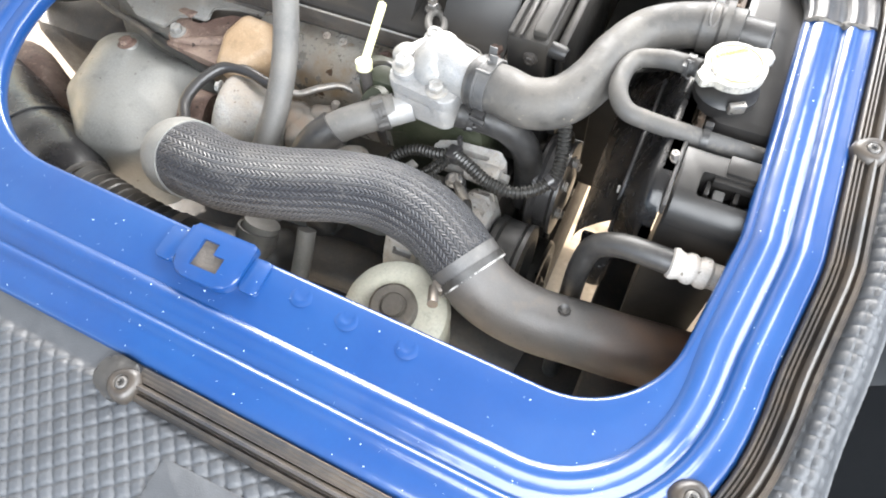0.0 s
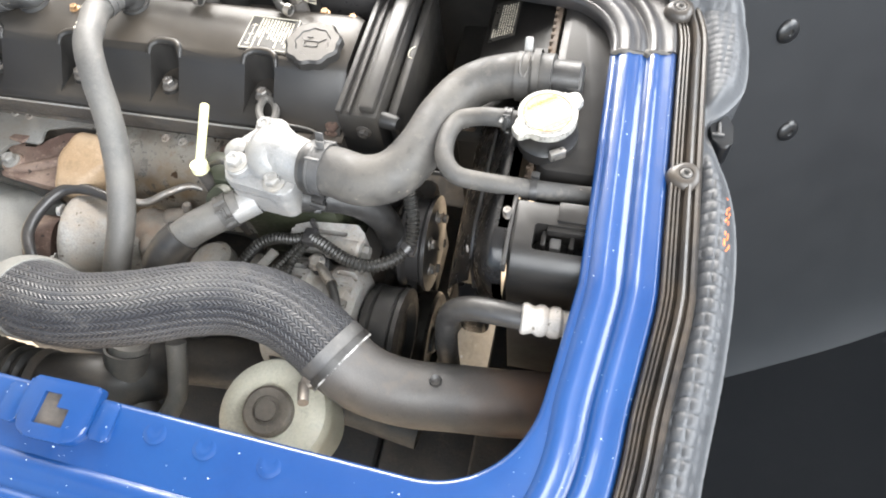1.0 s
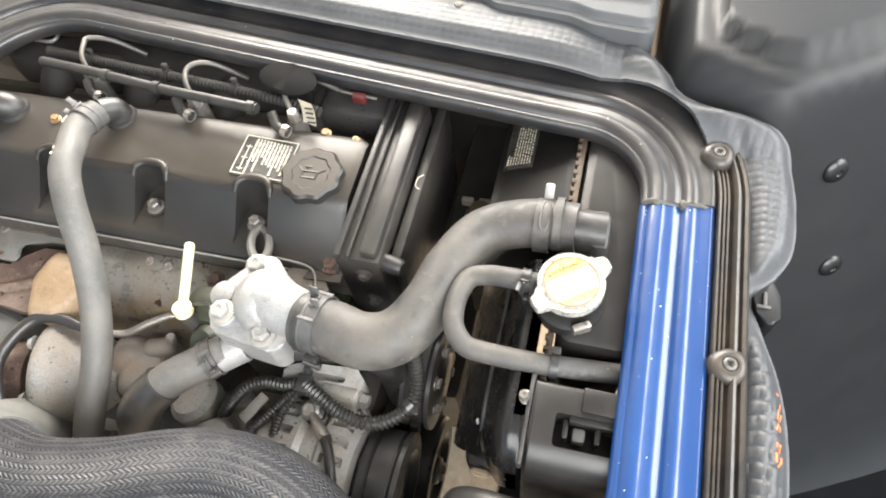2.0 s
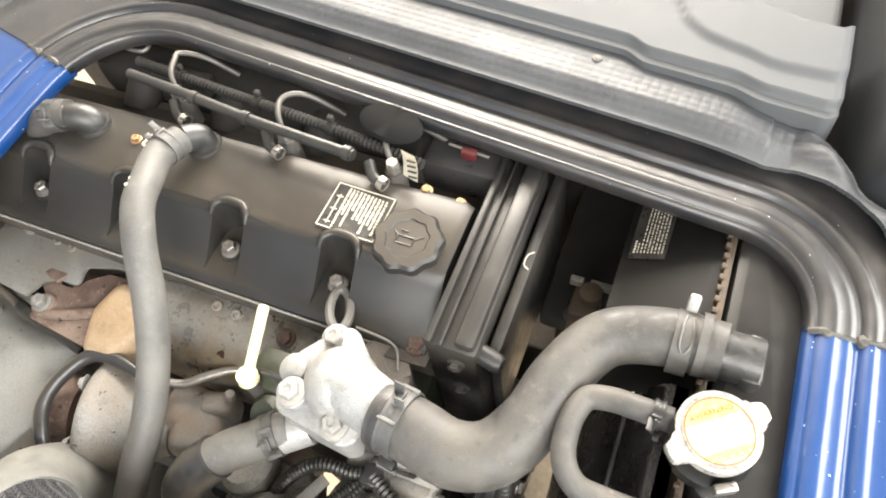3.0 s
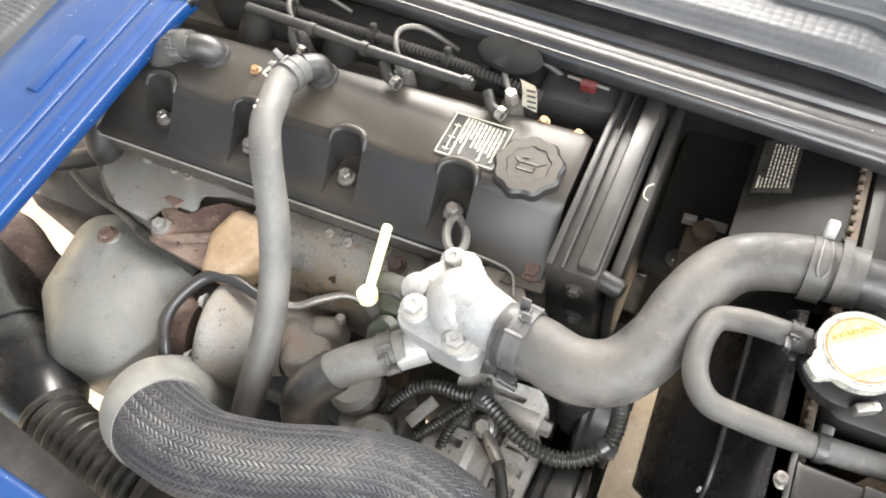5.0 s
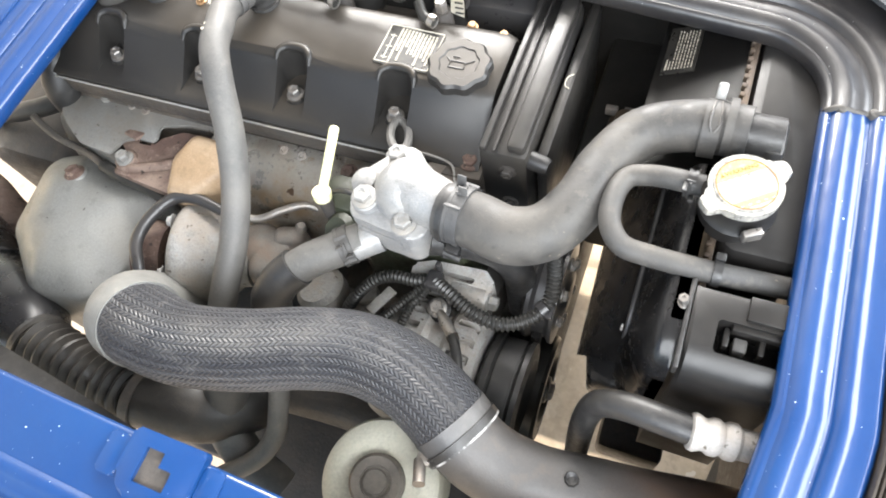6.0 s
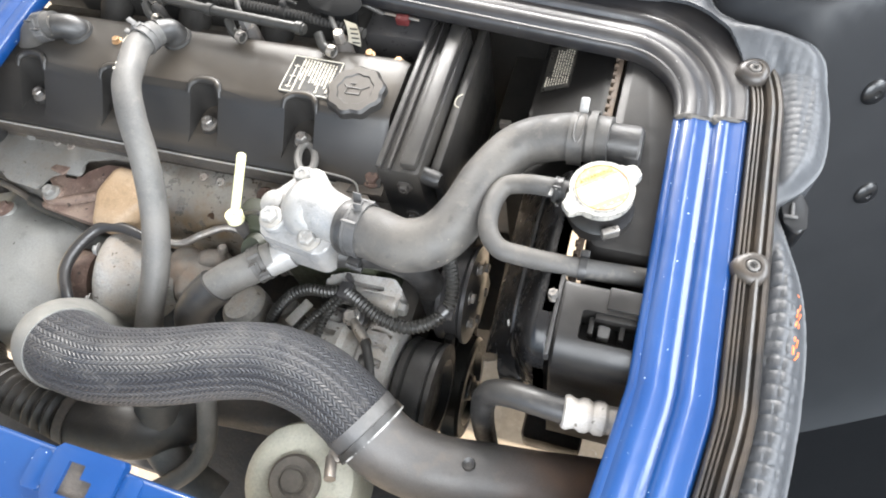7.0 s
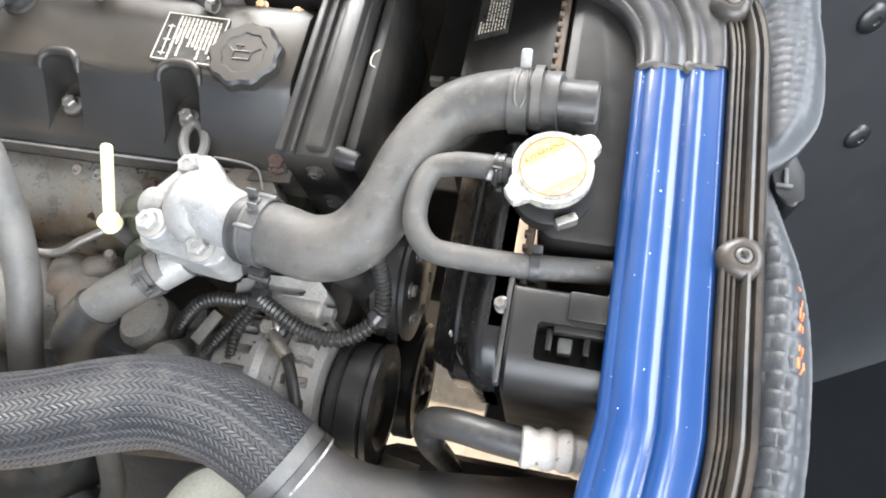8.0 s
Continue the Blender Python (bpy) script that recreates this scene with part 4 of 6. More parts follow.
for x, y, z in ((-0.031, 0.064, 0.803), (0.001, 0.0, 0.807), (-0.038, 0.010, 0.816)):
    bm = bmesh.new()
    lathe(bm, [(0, -0.02), (0.0125, -0.02), (0.012, 0.0), (0.0105, 0.002), (0, 0.002)], (x, y, z), (0, -0.08, 1), 22)
    part("lug", bm, ALU, th)
    bolt(th, (x, y, z + 0.002), (0, -0.08, 1), 0.0072, ALU2, 0.010)
bm = bmesh.new()
lathe(bm, [(0, 0), (0.0135, 0), (0.0135, 0.016), (0.0115, 0.022), (0.006, 0.0245), (0, 0.025)], (-0.043, 0.030, 0.794), (-0.2, -0.1, 1), 20)
part("plug", bm, ALU, th)
bm = bmesh.new()
lathe(bm, [(0, 0), (0.015, 0), (0.015, 0.03), (0, 0.03)], (-0.030, 0.0, 0.772), (-0.75, -0.55, -0.1), 24)
part("inlet", bm, ALU, th)
bm = bmesh.new()
slab(bm, rounded([(-0.020, 0.050, 0.008), (0.020, 0.034, 0.006), (0.036, 0.056, 0.012), (0.018, 0.082, 0.010), (-0.018, 0.080, 0.008)], 6), 0.745, 0.781, None, 0.007)
part("seat", bm, STAIN, th, "pale brown stained casting below the housing")
bm = bmesh.new()
tube(bm, [(-0.026, 0.083, 0.789), (-0.008, 0.0825, 0.788), (0.006, 0.081, 0.787), (0.014, 0.076, 0.786), (0.020, 0.062, 0.783)], 0.0011, 8, 4)
part("gasket", bm, ALU2, th, "bright gasket edge")


def hose_thing(name, pts, r, mat_, label, category, seg=24, per=8, rib=None):
    t = thing(name, pts[0], label, category)
    part("hose", tube(bmesh.new(), pts, r, seg, per, rib), mat_, t)
    return t


# upper radiator hose
H = [(0.0311, 0.0176, 0.8160), (0.0602, 0.0144, 0.8180), (0.0901, 0.0090, 0.8190), (0.1175, 0.0180, 0.8236), (0.1360, 0.0460, 0.8300), (0.1461, 0.0835, 0.8315), (0.1672, 0.1190, 0.8340), (0.2046, 0.1300, 0.8422), (0.2434, 0.1289, 0.8470)]
hose = hose_thing("radiator_hose", H, [0.0235, 0.0235, 0.0235, 0.023, 0.022, 0.021, 0.0205, 0.0205, 0.0205], HOSE, "dusty grey rubber coolant hose in an S bend", "hose", 32)
spring_clamp(hose, (0.047, 0.0165, 0.817), (1.0, -0.12, 0.05), 0.0242, (0.3, 0.4, 1), EDGE, 0.016)
bm = bmesh.new()
band(bm, (0.0385, 0.0172, 0.8165), (1.0, -0.12, 0.05), 0.0240, 0.005, 0.0022)
for dz, w in ((0.0, 0.013), (-0.009, 0.010)):
    box(bm, (0.048, -0.010, 0.806 + dz), (w, 0.008, 0.006), 0.0015, Matrix.Rotation(-0.15, 3, "Z"))
lathe(bm, [(0, 0), (0.0032, 0), (0.0032, 0.015), (0, 0.015)], (0.040, -0.012, 0.801), (1, -0.1, -0.2), 8)
part("clamp_screw", bm, RUBBER, hose, "black clamp ring and screw")
bm = bmesh.new()
band(bm, (0.216, 0.129, 0.8435), (1, 0, 0.05), 0.0212, 0.013, 0.0014)
part("clamp", bm, HOSE, hose, "grey spring clamp")
bm = bmesh.new()
for dx in (-0.0035, 0.0035):
    tube(bm, [(0.2165 + dx * k, 0.129 + 0.0226 * math.sin(a), 0.8435 + 0.0226 * math.cos(a)) for k, a in ((0.3, -0.75), (1, -0.5), (1, 0.0), (0.6, 0.5))], 0.0011, 8, 4)
part("wire", bm, DULL, hose, "steel wire of the clamp")
bm = bmesh.new()
box(bm, (0.2165, 0.150, 0.861), (0.0075, 0.006, 0.016), 0.0018, Matrix.Rotation(radians(-35), 3, "X"))
part("tab", bm, CAST, hose, "pale tab of the clamp")
bm = bmesh.new()
band(bm, (0.228, 0.1285, 0.850), (1, 0, 0.05), 0.0208, 0.006, 0.0012)
part("ring", bm, HOSE, hose)

# overflow hose
O = [(0.2203, 0.0700, 0.8530), (0.1968, 0.0710, 0.8526), (0.1799, 0.0722, 0.8480), (0.1664, 0.0680, 0.8455), (0.1609, 0.0492, 0.8467), (0.1633, 0.0262, 0.8470), (0.1750, 0.0130, 0.8430), (0.1939, 0.0113, 0.8400), (0.2327, 0.0120, 0.8370), (0.2700, 0.0170, 0.8300), (0.34, 0.026, 0.818)]
over = hose_thing("overflow_hose", O, 0.0082, HOSE, "thin grey rubber overflow hose looping from the radiator neck", "hose", 18)
spring_clamp(over, (0.211, 0.0705, 0.853), (1, -0.05, 0), 0.0086, (0, -0.9, 0.4), RUBBER, 0.007)
tie(over, (0.243, 0.0130, 0.8355), (1, 0.03, 0), 0.0085, RUBBER, (0, 0.8, 0.6))

# braided hose from the turbocharger
B = [(-0.2010, -0.1440, 0.7785), (-0.1800, -0.1478, 0.7850), (-0.1412, -0.1494, 0.7880), (-0.0879, -0.1370, 0.7890), (-0.0421, -0.1195, 0.7860), (-0.0020, -0.1085, 0.7785), (0.037, -0.1110, 0.7710), (0.068, -0.1225, 0.7615), (0.097, -0.1395, 0.7485)]
braid = thing("charge_air_hose", (0, -0.12, 0.74), "thick charge air hose in a woven dark grey sleeve", "hose")
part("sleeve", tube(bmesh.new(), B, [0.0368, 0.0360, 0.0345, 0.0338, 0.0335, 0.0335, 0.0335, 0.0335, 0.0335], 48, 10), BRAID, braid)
bm = bmesh.new()
tube(bm, [(-0.236, -0.104, 0.665), (-0.2430, -0.114, 0.705), (-0.2380, -0.1280, 0.740), (-0.2180, -0.1400, 0.7675), (-0.1960, -0.1447, 0.7790)], [0.034, 0.0370, 0.0392, 0.0398, 0.0390], 40, 8)
part("cuff", bm, CUFF, braid, "pale grey rubber elbow")
bm = bmesh.new()
band(bm, (0.0945, -0.138, 0.7500), (0.80, -0.47, -0.36), 0.0336, 0.007, 0.0016, 40)
clampb = part("clamp", bm, RUBBER, braid, "dark worn steel hose clamp")
bm = bmesh.new()
lathe(bm, [(0, 0), (0.005, 0), (0.005, 0.020), (0, 0.020)], (0.072, -0.168, 0.757), (0.3, -0.75, 0.3), 14)
box(bm, (0.075, -0.166, 0.757), (0.012, 0.010, 0.009), 0.002)
part("screw", bm, BOLT, clampb)
bm = bmesh.new()
band(bm, (0.0975, -0.1398, 0.7486), (0.80, -0.47, -0.36), 0.0340, 0.0016, 0.0013, 40)
part("edge", bm, WORN, clampb, "bright worn edge")
bm = bmesh.new()
tube(bm, [(0.082, -0.1302, 0.7558), (0.087, -0.1332, 0.7534), (0.091, -0.1357, 0.7513)], 0.0341, 40, 4)
part("edging", bm, EDGE, braid, "plain grey end of the sleeve")

pipe = thing("intercooler_pipe", (0.2, -0.15, 0.70), "stained grey rubber pipe leading under the frame", "pipe")
bm = bmesh.new()
tube(bm, [(0.089, -0.1345, 0.7525), (0.106, -0.144, 0.744), (0.130, -0.150, 0.736), (0.162, -0.151, 0.730), (0.1995, -0.146, 0.725), (0.24, -0.141, 0.720), (0.29, -0.133, 0.713), (0.40, -0.12, 0.70)], [0.0325, 0.0315, 0.0305, 0.03, 0.03, 0.03, 0.03, 0.03], 40, 8)
part("pipe", bm, RUST_PIPE, pipe)
bm = bmesh.new()
lathe(bm, [(0, 0), (0.006, 0), (0.005, 0.003), (0.002, 0.001), (0, 0.001)], (0.185, -0.143, 0.7565), (0, 0.1, 1), 9)
part("plug", bm, RUBBER, pipe)

# breather hose
R = [(-0.2340, 0.1770, 0.8480), (-0.2375, 0.1520, 0.8540), (-0.2285, 0.1242, 0.8580), (-0.2174, 0.0970, 0.8600), (-0.2012, 0.0678, 0.8490), (-0.1868, 0.0379, 0.8220), (-0.1769, 0.0018, 0.7880), (-0.1710, -0.0394, 0.7580), (-0.1708, -0.0800, 0.7330), (-0.174, -0.115, 0.700), (-0.174, -0.13, 0.66)]
breather = hose_thing("breather_hose", R, 0.0135, HOSE2, "grey rubber breather hose curving down from the valve cover", "hose", 24)
spring_clamp(breather, (-0.2365, 0.164, 0.852), (-0.1, -0.95, 0.2), 0.0138, (-0.8, -0.2, 0.6), EDGE, 0.012)
bm = bmesh.new()
for k in range(5):
    if k != 2:
        p = Vector((-0.2360, 0.137, 0.8650)).lerp(Vector((-0.2290, 0.108, 0.8690)), k / 4)
        box(bm, p + Vector((0, 0, 0.0025)), (0.005, 0.0024, 0.0014), 0.0004, Matrix.Rotation(0.3, 3, "Z"))
part("print", bm, INK, breather, "pale unreadable print")
stub = thing("breather_elbow", (-0.228, 0.182, 0.827), "black plastic breather outlet on the valve cover", "elbow")
bm = bmesh.new()
tube(bm, [(-0.226, 0.190, 0.824), (-0.227, 0.190, 0.838), (-0.234, 0.177, 0.848)], 0.0125, 22, 6)
lathe(bm, [(0, 0), (0.0165, 0), (0.0155, 0.005), (0, 0.007)], (-0.226, 0.190, 0.825), seg=24)
part("outlet", bm, RUBBER, stub)
bm = bmesh.new()
for a, b in (((-0.267, 0.164), (-0.2765, 0.1675)), ((-0.2765, 0.1675), (-0.2725, 0.1845)), ((-0.2725, 0.1845), (-0.264, 0.181))):
    tube(bm, [(*a, 0.8375), (*b, 0.8375)], 0.0013, 8)
lathe(bm, [(0, 0), (0.002, 0), (0.002, 0.011), (0, 0.011)], (-0.2745, 0.176, 0.8265), seg=8)
solo("wire_clip", bm, INK, "small bent white wire clip by the breather hose", "wire clip")

# second breather at the rear end of the cover
elbow2 = thing("rear_elbow", (-0.352, 0.178, 0.827), "black plastic elbow with a grey hose at the cover's rear end", "elbow")
bm = bmesh.new()
tube(bm, [(-0.348, 0.180, 0.812), (-0.349, 0.180, 0.830), (-0.358, 0.177, 0.838), (-0.375, 0.172, 0.839)], 0.0135, 24, 6)
lathe(bm, [(0, 0), (0.018, 0), (0.0165, 0.006), (0, 0.008)], (-0.350, 0.180, 0.825), seg=26)
part("outlet", bm, RUBBER, elbow2)
rear = hose_thing("rear_hose", [(-0.366, 0.175, 0.842), (-0.385, 0.169, 0.840), (-0.405, 0.161, 0.822), (-0.425, 0.152, 0.79), (-0.46, 0.14, 0.76), (-0.52, 0.12, 0.75)], 0.0142, HOSE, "dusty grey hose running under the rear rail", "hose", 24)
spring_clamp(rear, (-0.380, 0.1705, 0.8405), (-0.95, -0.3, -0.1), 0.0146, (0.1, -0.7, 0.8), EDGE, 0.012)

# dipstick
dip = thing("dipstick", (-0.087, 0.011, 0.74), "pale yellow plastic dipstick handle in its tube", "dipstick")
bm = bmesh.new()
box(bm, (-0.0845, 0.037, 0.8185), (0.0085, 0.0075, 0.060), 0.003, Matrix.Rotation(radians(-49), 3, "X") @ Matrix.Rotation(radians(4), 3, "Y"))
lathe(bm, [(0, 0), (0.0085, 0), (0.0085, 0.008), (0, 0.009)], (-0.087, 0.012, 0.7925), (0, 0.2, 1), 18)
part("handle", bm, YELLOW, dip)
bm = bmesh.new()
tube(bm, [(-0.087, 0.012, 0.793), (-0.087, 0.012, 0.74), (-0.088, 0.02, 0.66)], 0.0065, 14, 4)
part("tube", bm, DARK, dip)

# coolant inlet hose
P2 = [(-0.044, -0.008, 0.770), (-0.062, -0.021, 0.768), (-0.085, -0.038, 0.764), (-0.105, -0.055, 0.757), (-0.117, -0.074, 0.740), (-0.122, -0.088, 0.70), (-0.122, -0.09, 0.64)]
inlet = thing("coolant_hose", P2[0], "grey coolant hose bending down from the thermostat housing", "hose")
part("hose", tube(bmesh.new(), P2[:4], 0.0165, 28, 8), HOSE2, inlet)
part("elbow", tube(bmesh.new(), [(-0.096, -0.047, 0.761), (-0.110, -0.062, 0.752), (-0.119, -0.078, 0.735), (-0.122, -0.09, 0.69), (-0.122, -0.09, 0.62)], 0.019, 28, 8), RUBBER, inlet, "darker rubber elbow")
spring_clamp(inlet, (-0.057, -0.017, 0.7685), (-0.75, -0.6, -0.1), 0.017, (0.2, -0.7, 0.7), HOSE, 0.013)
small = hose_thing("heater_hose", [(0.014, 0.010, 0.772), (0.040, 0.020, 0.762), (0.066, 0.026, 0.748), (0.084, 0.028, 0.722), (0.088, 0.030, 0.68), (0.088, 0.03, 0.62)], 0.0155, RUBBER, "black rubber hose below the thermostat housing", "hose", 20)
spring_clamp(small, (0.028, 0.016, 0.767), (1, 0.35, -0.3), 0.016, (0, -0.8, 0.6), RUBBER, 0.008)

# ---- exhaust side ----
mani = thing("manifold_shield", (-0.2, 0.06, 0.66), "stained steel heat shield along the exhaust manifold", "heat shield")


def shield_f(x0, x1, lean=0.0):
    arc = spline([(0, 0.082, 0.748), (0, 0.064, 0.748), (0, 0.042, 0.739), (0, 0.026, 0.722), (0, 0.017, 0.698), (0, 0.016, 0.660)], 5)

    def f(u, v):
        k = v * (len(arc) - 1)
        i = min(int(k), len(arc) - 2)
        p = arc[i].lerp(arc[i + 1], k - i)
        x = x0 + (x1 - x0) * u
        return Vector((x, p.y + lean * u, p.z + 0.0025 * math.sin(70 * x) * v - 0.03 * ramp(u, 0.93, 1.0) * v))
    return f


bm = bmesh.new()
sheet(bm, shield_f(-0.262, -0.055), 30, 24, 0.0018)
part("skin", bm, SHIELD2, mani, "", 60)
for x, y, z in ((-0.176, 0.073, 0.7482), (-0.154, 0.071, 0.7480)):
    bm = bmesh.new()
    lathe(bm, [(0.0022, 0.0), (0.0055, 0.0), (0.005, 0.0022), (0.003, 0.0026), (0.0022, 0.001)], (x, y, z), (0, -0.25, 1), 16)
    part("eyelet", bm, STAIN, mani)
bolt(mani, (-0.098, 0.066, 0.748), (0, -0.2, 1), 0.006, RUST, 0.006)

endsh = thing("manifold_end_shield", (-0.40, 0.07, 0.66), "grey steel heat shield over the manifold's rear end", "heat shield")
bm = bmesh.new()
slab(bm, rounded([(-0.472, 0.062, 0.018), (-0.449, 0.043, 0.010), (-0.416, 0.024, 0.010), (-0.373, 0.020, 0.006), (-0.366, 0.040, 0.006), (-0.352, 0.047, 0.006), (-0.327, 0.047, 0.006), (-0.334, 0.068, 0.005), (-0.302, 0.077, 0.006), (-0.262, 0.077, 0.004), (-0.262, 0.100, 0.004), (-0.378, 0.112, 0.004), (-0.464, 0.106, 0.018)], 4), 0.7395, 0.7435, None, 0.0012)
part("top", bm, SHIELD3, endsh)
bm = bmesh.new()
sheet(bm, lambda u, v: Vector((-0.468 + 0.105 * u - 0.012 * v, 0.056 - 0.034 * u ** 0.8 - 0.022 * v ** 0.7, 0.7405 - 0.075 * v ** 1.4)), 14, 10, 0.0018)
part("skirt", bm, SHIELD3, endsh)
bolt(endsh, (-0.420, 0.089, 0.7435), material=SHIELD3, r=0.006)
for x, y in ((-0.382, 0.084), (-0.362, 0.082)):
    bm = bmesh.new()
    lathe(bm, [(0.002, 0.0), (0.0055, 0.0), (0.005, 0.002), (0.003, 0.0024), (0.002, 0.001)], (x, y, 0.743), seg=14)
    part("eyelet", bm, STAIN, endsh)

brk = thing("rusty_bracket", (-0.34, 0.03, 0.69), "brown rusty steel bracket beside the turbocharger", "bracket")
bm = bmesh.new()
slab(bm, rounded([(-0.364, 0.004, 0.004), (-0.319, 0.000, 0.008), (-0.276, -0.004, 0.006), (-0.262, 0.040, 0.010), (-0.272, 0.075, 0.005), (-0.309, 0.070, 0.006), (-0.327, 0.057, 0.005), (-0.334, 0.045, 0.005), (-0.354, 0.044, 0.005), (-0.374, 0.067, 0.004), (-0.389, 0.061, 0.004), (-0.378, 0.044, 0.006), (-0.356, 0.027, 0.004)], 4), 0.725, 0.737, None, 0.0035)
lathe(bm, [(0, 0), (0.013, 0), (0.0125, 0.004), (0.011, 0.006), (0, 0.006)], (-0.352, 0.020, 0.735), seg=22)
tube(bm, [(-0.345, 0.012, 0.736), (-0.318, 0.020, 0.738), (-0.290, 0.034, 0.738), (-0.276, 0.055, 0.737)], 0.0055, 12, 5)
box(bm, (-0.356, 0.056, 0.741), (0.022, 0.024, 0.004), 0.0015, Matrix.Rotation(-0.35, 3, "X") @ Matrix.Rotation(-0.25, 3, "Z"))
part("plate", bm, RUST, brk)
bolt(brk, (-0.352, 0.020, 0.741), r=0.0062, material=SHIELD3, h=0.010)

act = thing("actuator_cover", (-0.265, 0.025, 0.72), "tan coated angular canister on the turbocharger", "canister")
bm = bmesh.new()
m = Matrix.Translation((-0.253, 0.027, 0.742)) @ Euler((radians(14), radians(6), 0)).to_matrix().to_4x4()
hexa = [(-0.026, -0.038), (0.008, -0.038), (0.034, 0.000), (0.014, 0.037), (-0.023, 0.037), (-0.036, 0.004)]
for k, h in ((0.72, 0.019), (1.0, 0.006), (0.95, -0.03)):
    for x, y in hexa:
        bm.verts.new(m @ Vector((x * k, y * k, h)))
bmesh.ops.convex_hull(bm, input=bm.verts[:])
bmesh.ops.dissolve_limit(bm, angle_limit=0.05, verts=bm.verts[:], edges=bm.edges[:])
bmesh.ops.bevel(bm, geom=bm.edges[:], offset=0.0055, segments=3, affect="EDGES", profile=0.5, clamp_overlap=True)
part("shell", bm, TAN, act)

turbo_shield = thing("turbo_shield", (-0.40, -0.05, 0.58), "rounded grey steel heat shield over the turbocharger", "heat shield")


DOME = rounded([(-0.472, -0.080, 0.035), (-0.405, -0.138, 0.035), (-0.335, -0.128, 0.030), (-0.314, -0.080, 0.015), (-0.325, -0.030, 0.015), (-0.318, 0.004, 0.010), (-0.335, 0.0105, 0.006), (-0.404, 0.014, 0.020), (-0.440, 0.033, 0.014), (-0.486, 0.012, 0.030)], 8)
DOME.append(DOME[0])


def dome_f(u, v):
    k = v * (len(DOME) - 1)
    i = min(int(k), len(DOME) - 2)
    rim = Vector(DOME[i]).lerp(Vector(DOME[i + 1]), k - i)
    mid = Vector((-0.398, -0.050))
    s = min(1, u / 0.6)
    p = mid + (rim - mid) * s
    z = 0.724 - 0.024 * s ** 2.6
    if u > 0.6:
        k = (u - 0.6) / 0.4
        p += (rim - mid).normalized() * 0.010 * math.sin(k * 1.57)
        z -= 0.005 * k + 0.10 * k * k
    return Vector((p.x, p.y, z + 0.0012 * math.sin(60 * p.x) * math.sin(45 * p.y)))


bm = bmesh.new()
sheet(bm, dome_f, 26, 110)
bmesh.ops.remove_doubles(bm, verts=bm.verts[:], dist=1e-6)
part("skin", bm, SHIELD, turbo_shield, "", 60)
bm = bmesh.new()
lathe(bm, [(0, 0), (0.014, 0), (0.013, 0.003), (0, 0.003)], (-0.424, -0.004, 0.7155), (-0.1, 0.2, 1), 22)
part("washer", bm, SHIELD, turbo_shield)
bolt(turbo_shield, (-0.424, -0.0035, 0.718), (-0.1, 0.2, 1), 0.0075, RUST, 0.008)

turbo = thing("turbocharger", (-0.23, -0.04, 0.62), "pale weathered cast turbocharger housing", "turbocharger")
ax = (1, 0.25, -0.12)
bm = bmesh.new()
lathe(bm, [(0, -0.014), (0.048, -0.014), (0.0545, -0.012), (0.057, -0.008), (0.057, -0.002), (0.0545, 0.004), (0.049, 0.018), (0.042, 0.033), (0.035, 0.043), (0.029, 0.048), (0.027, 0.060), (0, 0.060)], (-0.240, -0.045, 0.695), ax, 44)
part("compressor", bm, ROUGHCAST, turbo, "", 70)
bm = bmesh.new()
lathe(bm, [(0, 0), (0.030, 0), (0.031, 0.014), (0.024, 0.03), (0.026, 0.05), (0.018, 0.056), (0, 0.056)], (-0.190, -0.022, 0.690), ax, 28)
box(bm, (-0.158, -0.024, 0.694), (0.050, 0.056, 0.040), 0.011, Matrix.Rotation(0.35, 3, "Z") @ Matrix.Rotation(0.15, 3, "Y"), 3)
box(bm, (-0.147, -0.002, 0.700), (0.034, 0.022, 0.034), 0.008, Matrix.Rotation(0.25, 3, "Z"), 3)
lathe(bm, [(0, 0), (0.0055, 0), (0.0055, 0.006), (0.004, 0.008), (0, 0.008)], (-0.136, 0.006, 0.716), (0.3, 0.3, 1), 6)
part("bearing_housing", bm, STAIN, turbo, "brown stained bearing housing")
bm = bmesh.new()
lathe(bm, [(0, -0.03), (0.034, -0.03), (0.037, -0.02), (0.034, 0.0), (0, 0.0)], (-0.275, -0.052, 0.690), ax, 32)
part("flange", bm, RUST, turbo, "brown flange towards the exhaust")
for k in range(5):
    a = 1.2 + k * 1.25
    mm = frame_to(ax)
    at = Vector((-0.240, -0.045, 0.695)) + mm.to_3x3() @ Vector((0.046 * math.cos(a), 0.046 * math.sin(a), -0.018))
    bolt(turbo, at, (-1, -0.25, 0.12), 0.005, ALU2)
oil = thing("oil_line", (-0.14, 0.03, 0.71), "bent dark metal oil line behind the turbocharger", "pipe")
bm = bmesh.new()
tube(bm, [(-0.262, -0.100, 0.722), (-0.272, -0.084, 0.734), (-0.285, -0.062, 0.738), (-0.282, -0.036, 0.742), (-0.266, -0.010, 0.745), (-0.240, -0.004, 0.745), (-0.208, -0.008, 0.742), (-0.192, -0.006, 0.736)], [0.005, 0.006, 0.0064, 0.0064, 0.0064, 0.006, 0.0052, 0.005], 16, 8)
part("loop", bm, BLACKP, oil)
bm = bmesh.new()
tube(bm, [(-0.196, -0.006, 0.738), (-0.178, 0.000, 0.728), (-0.158, 0.015, 0.729), (-0.137, 0.029, 0.727), (-0.118, 0.030, 0.716), (-0.105, 0.022, 0.695)], 0.0042, 12, 8)
part("line", bm, BOLT, oil, "thin metal line")
bm = bmesh.new()
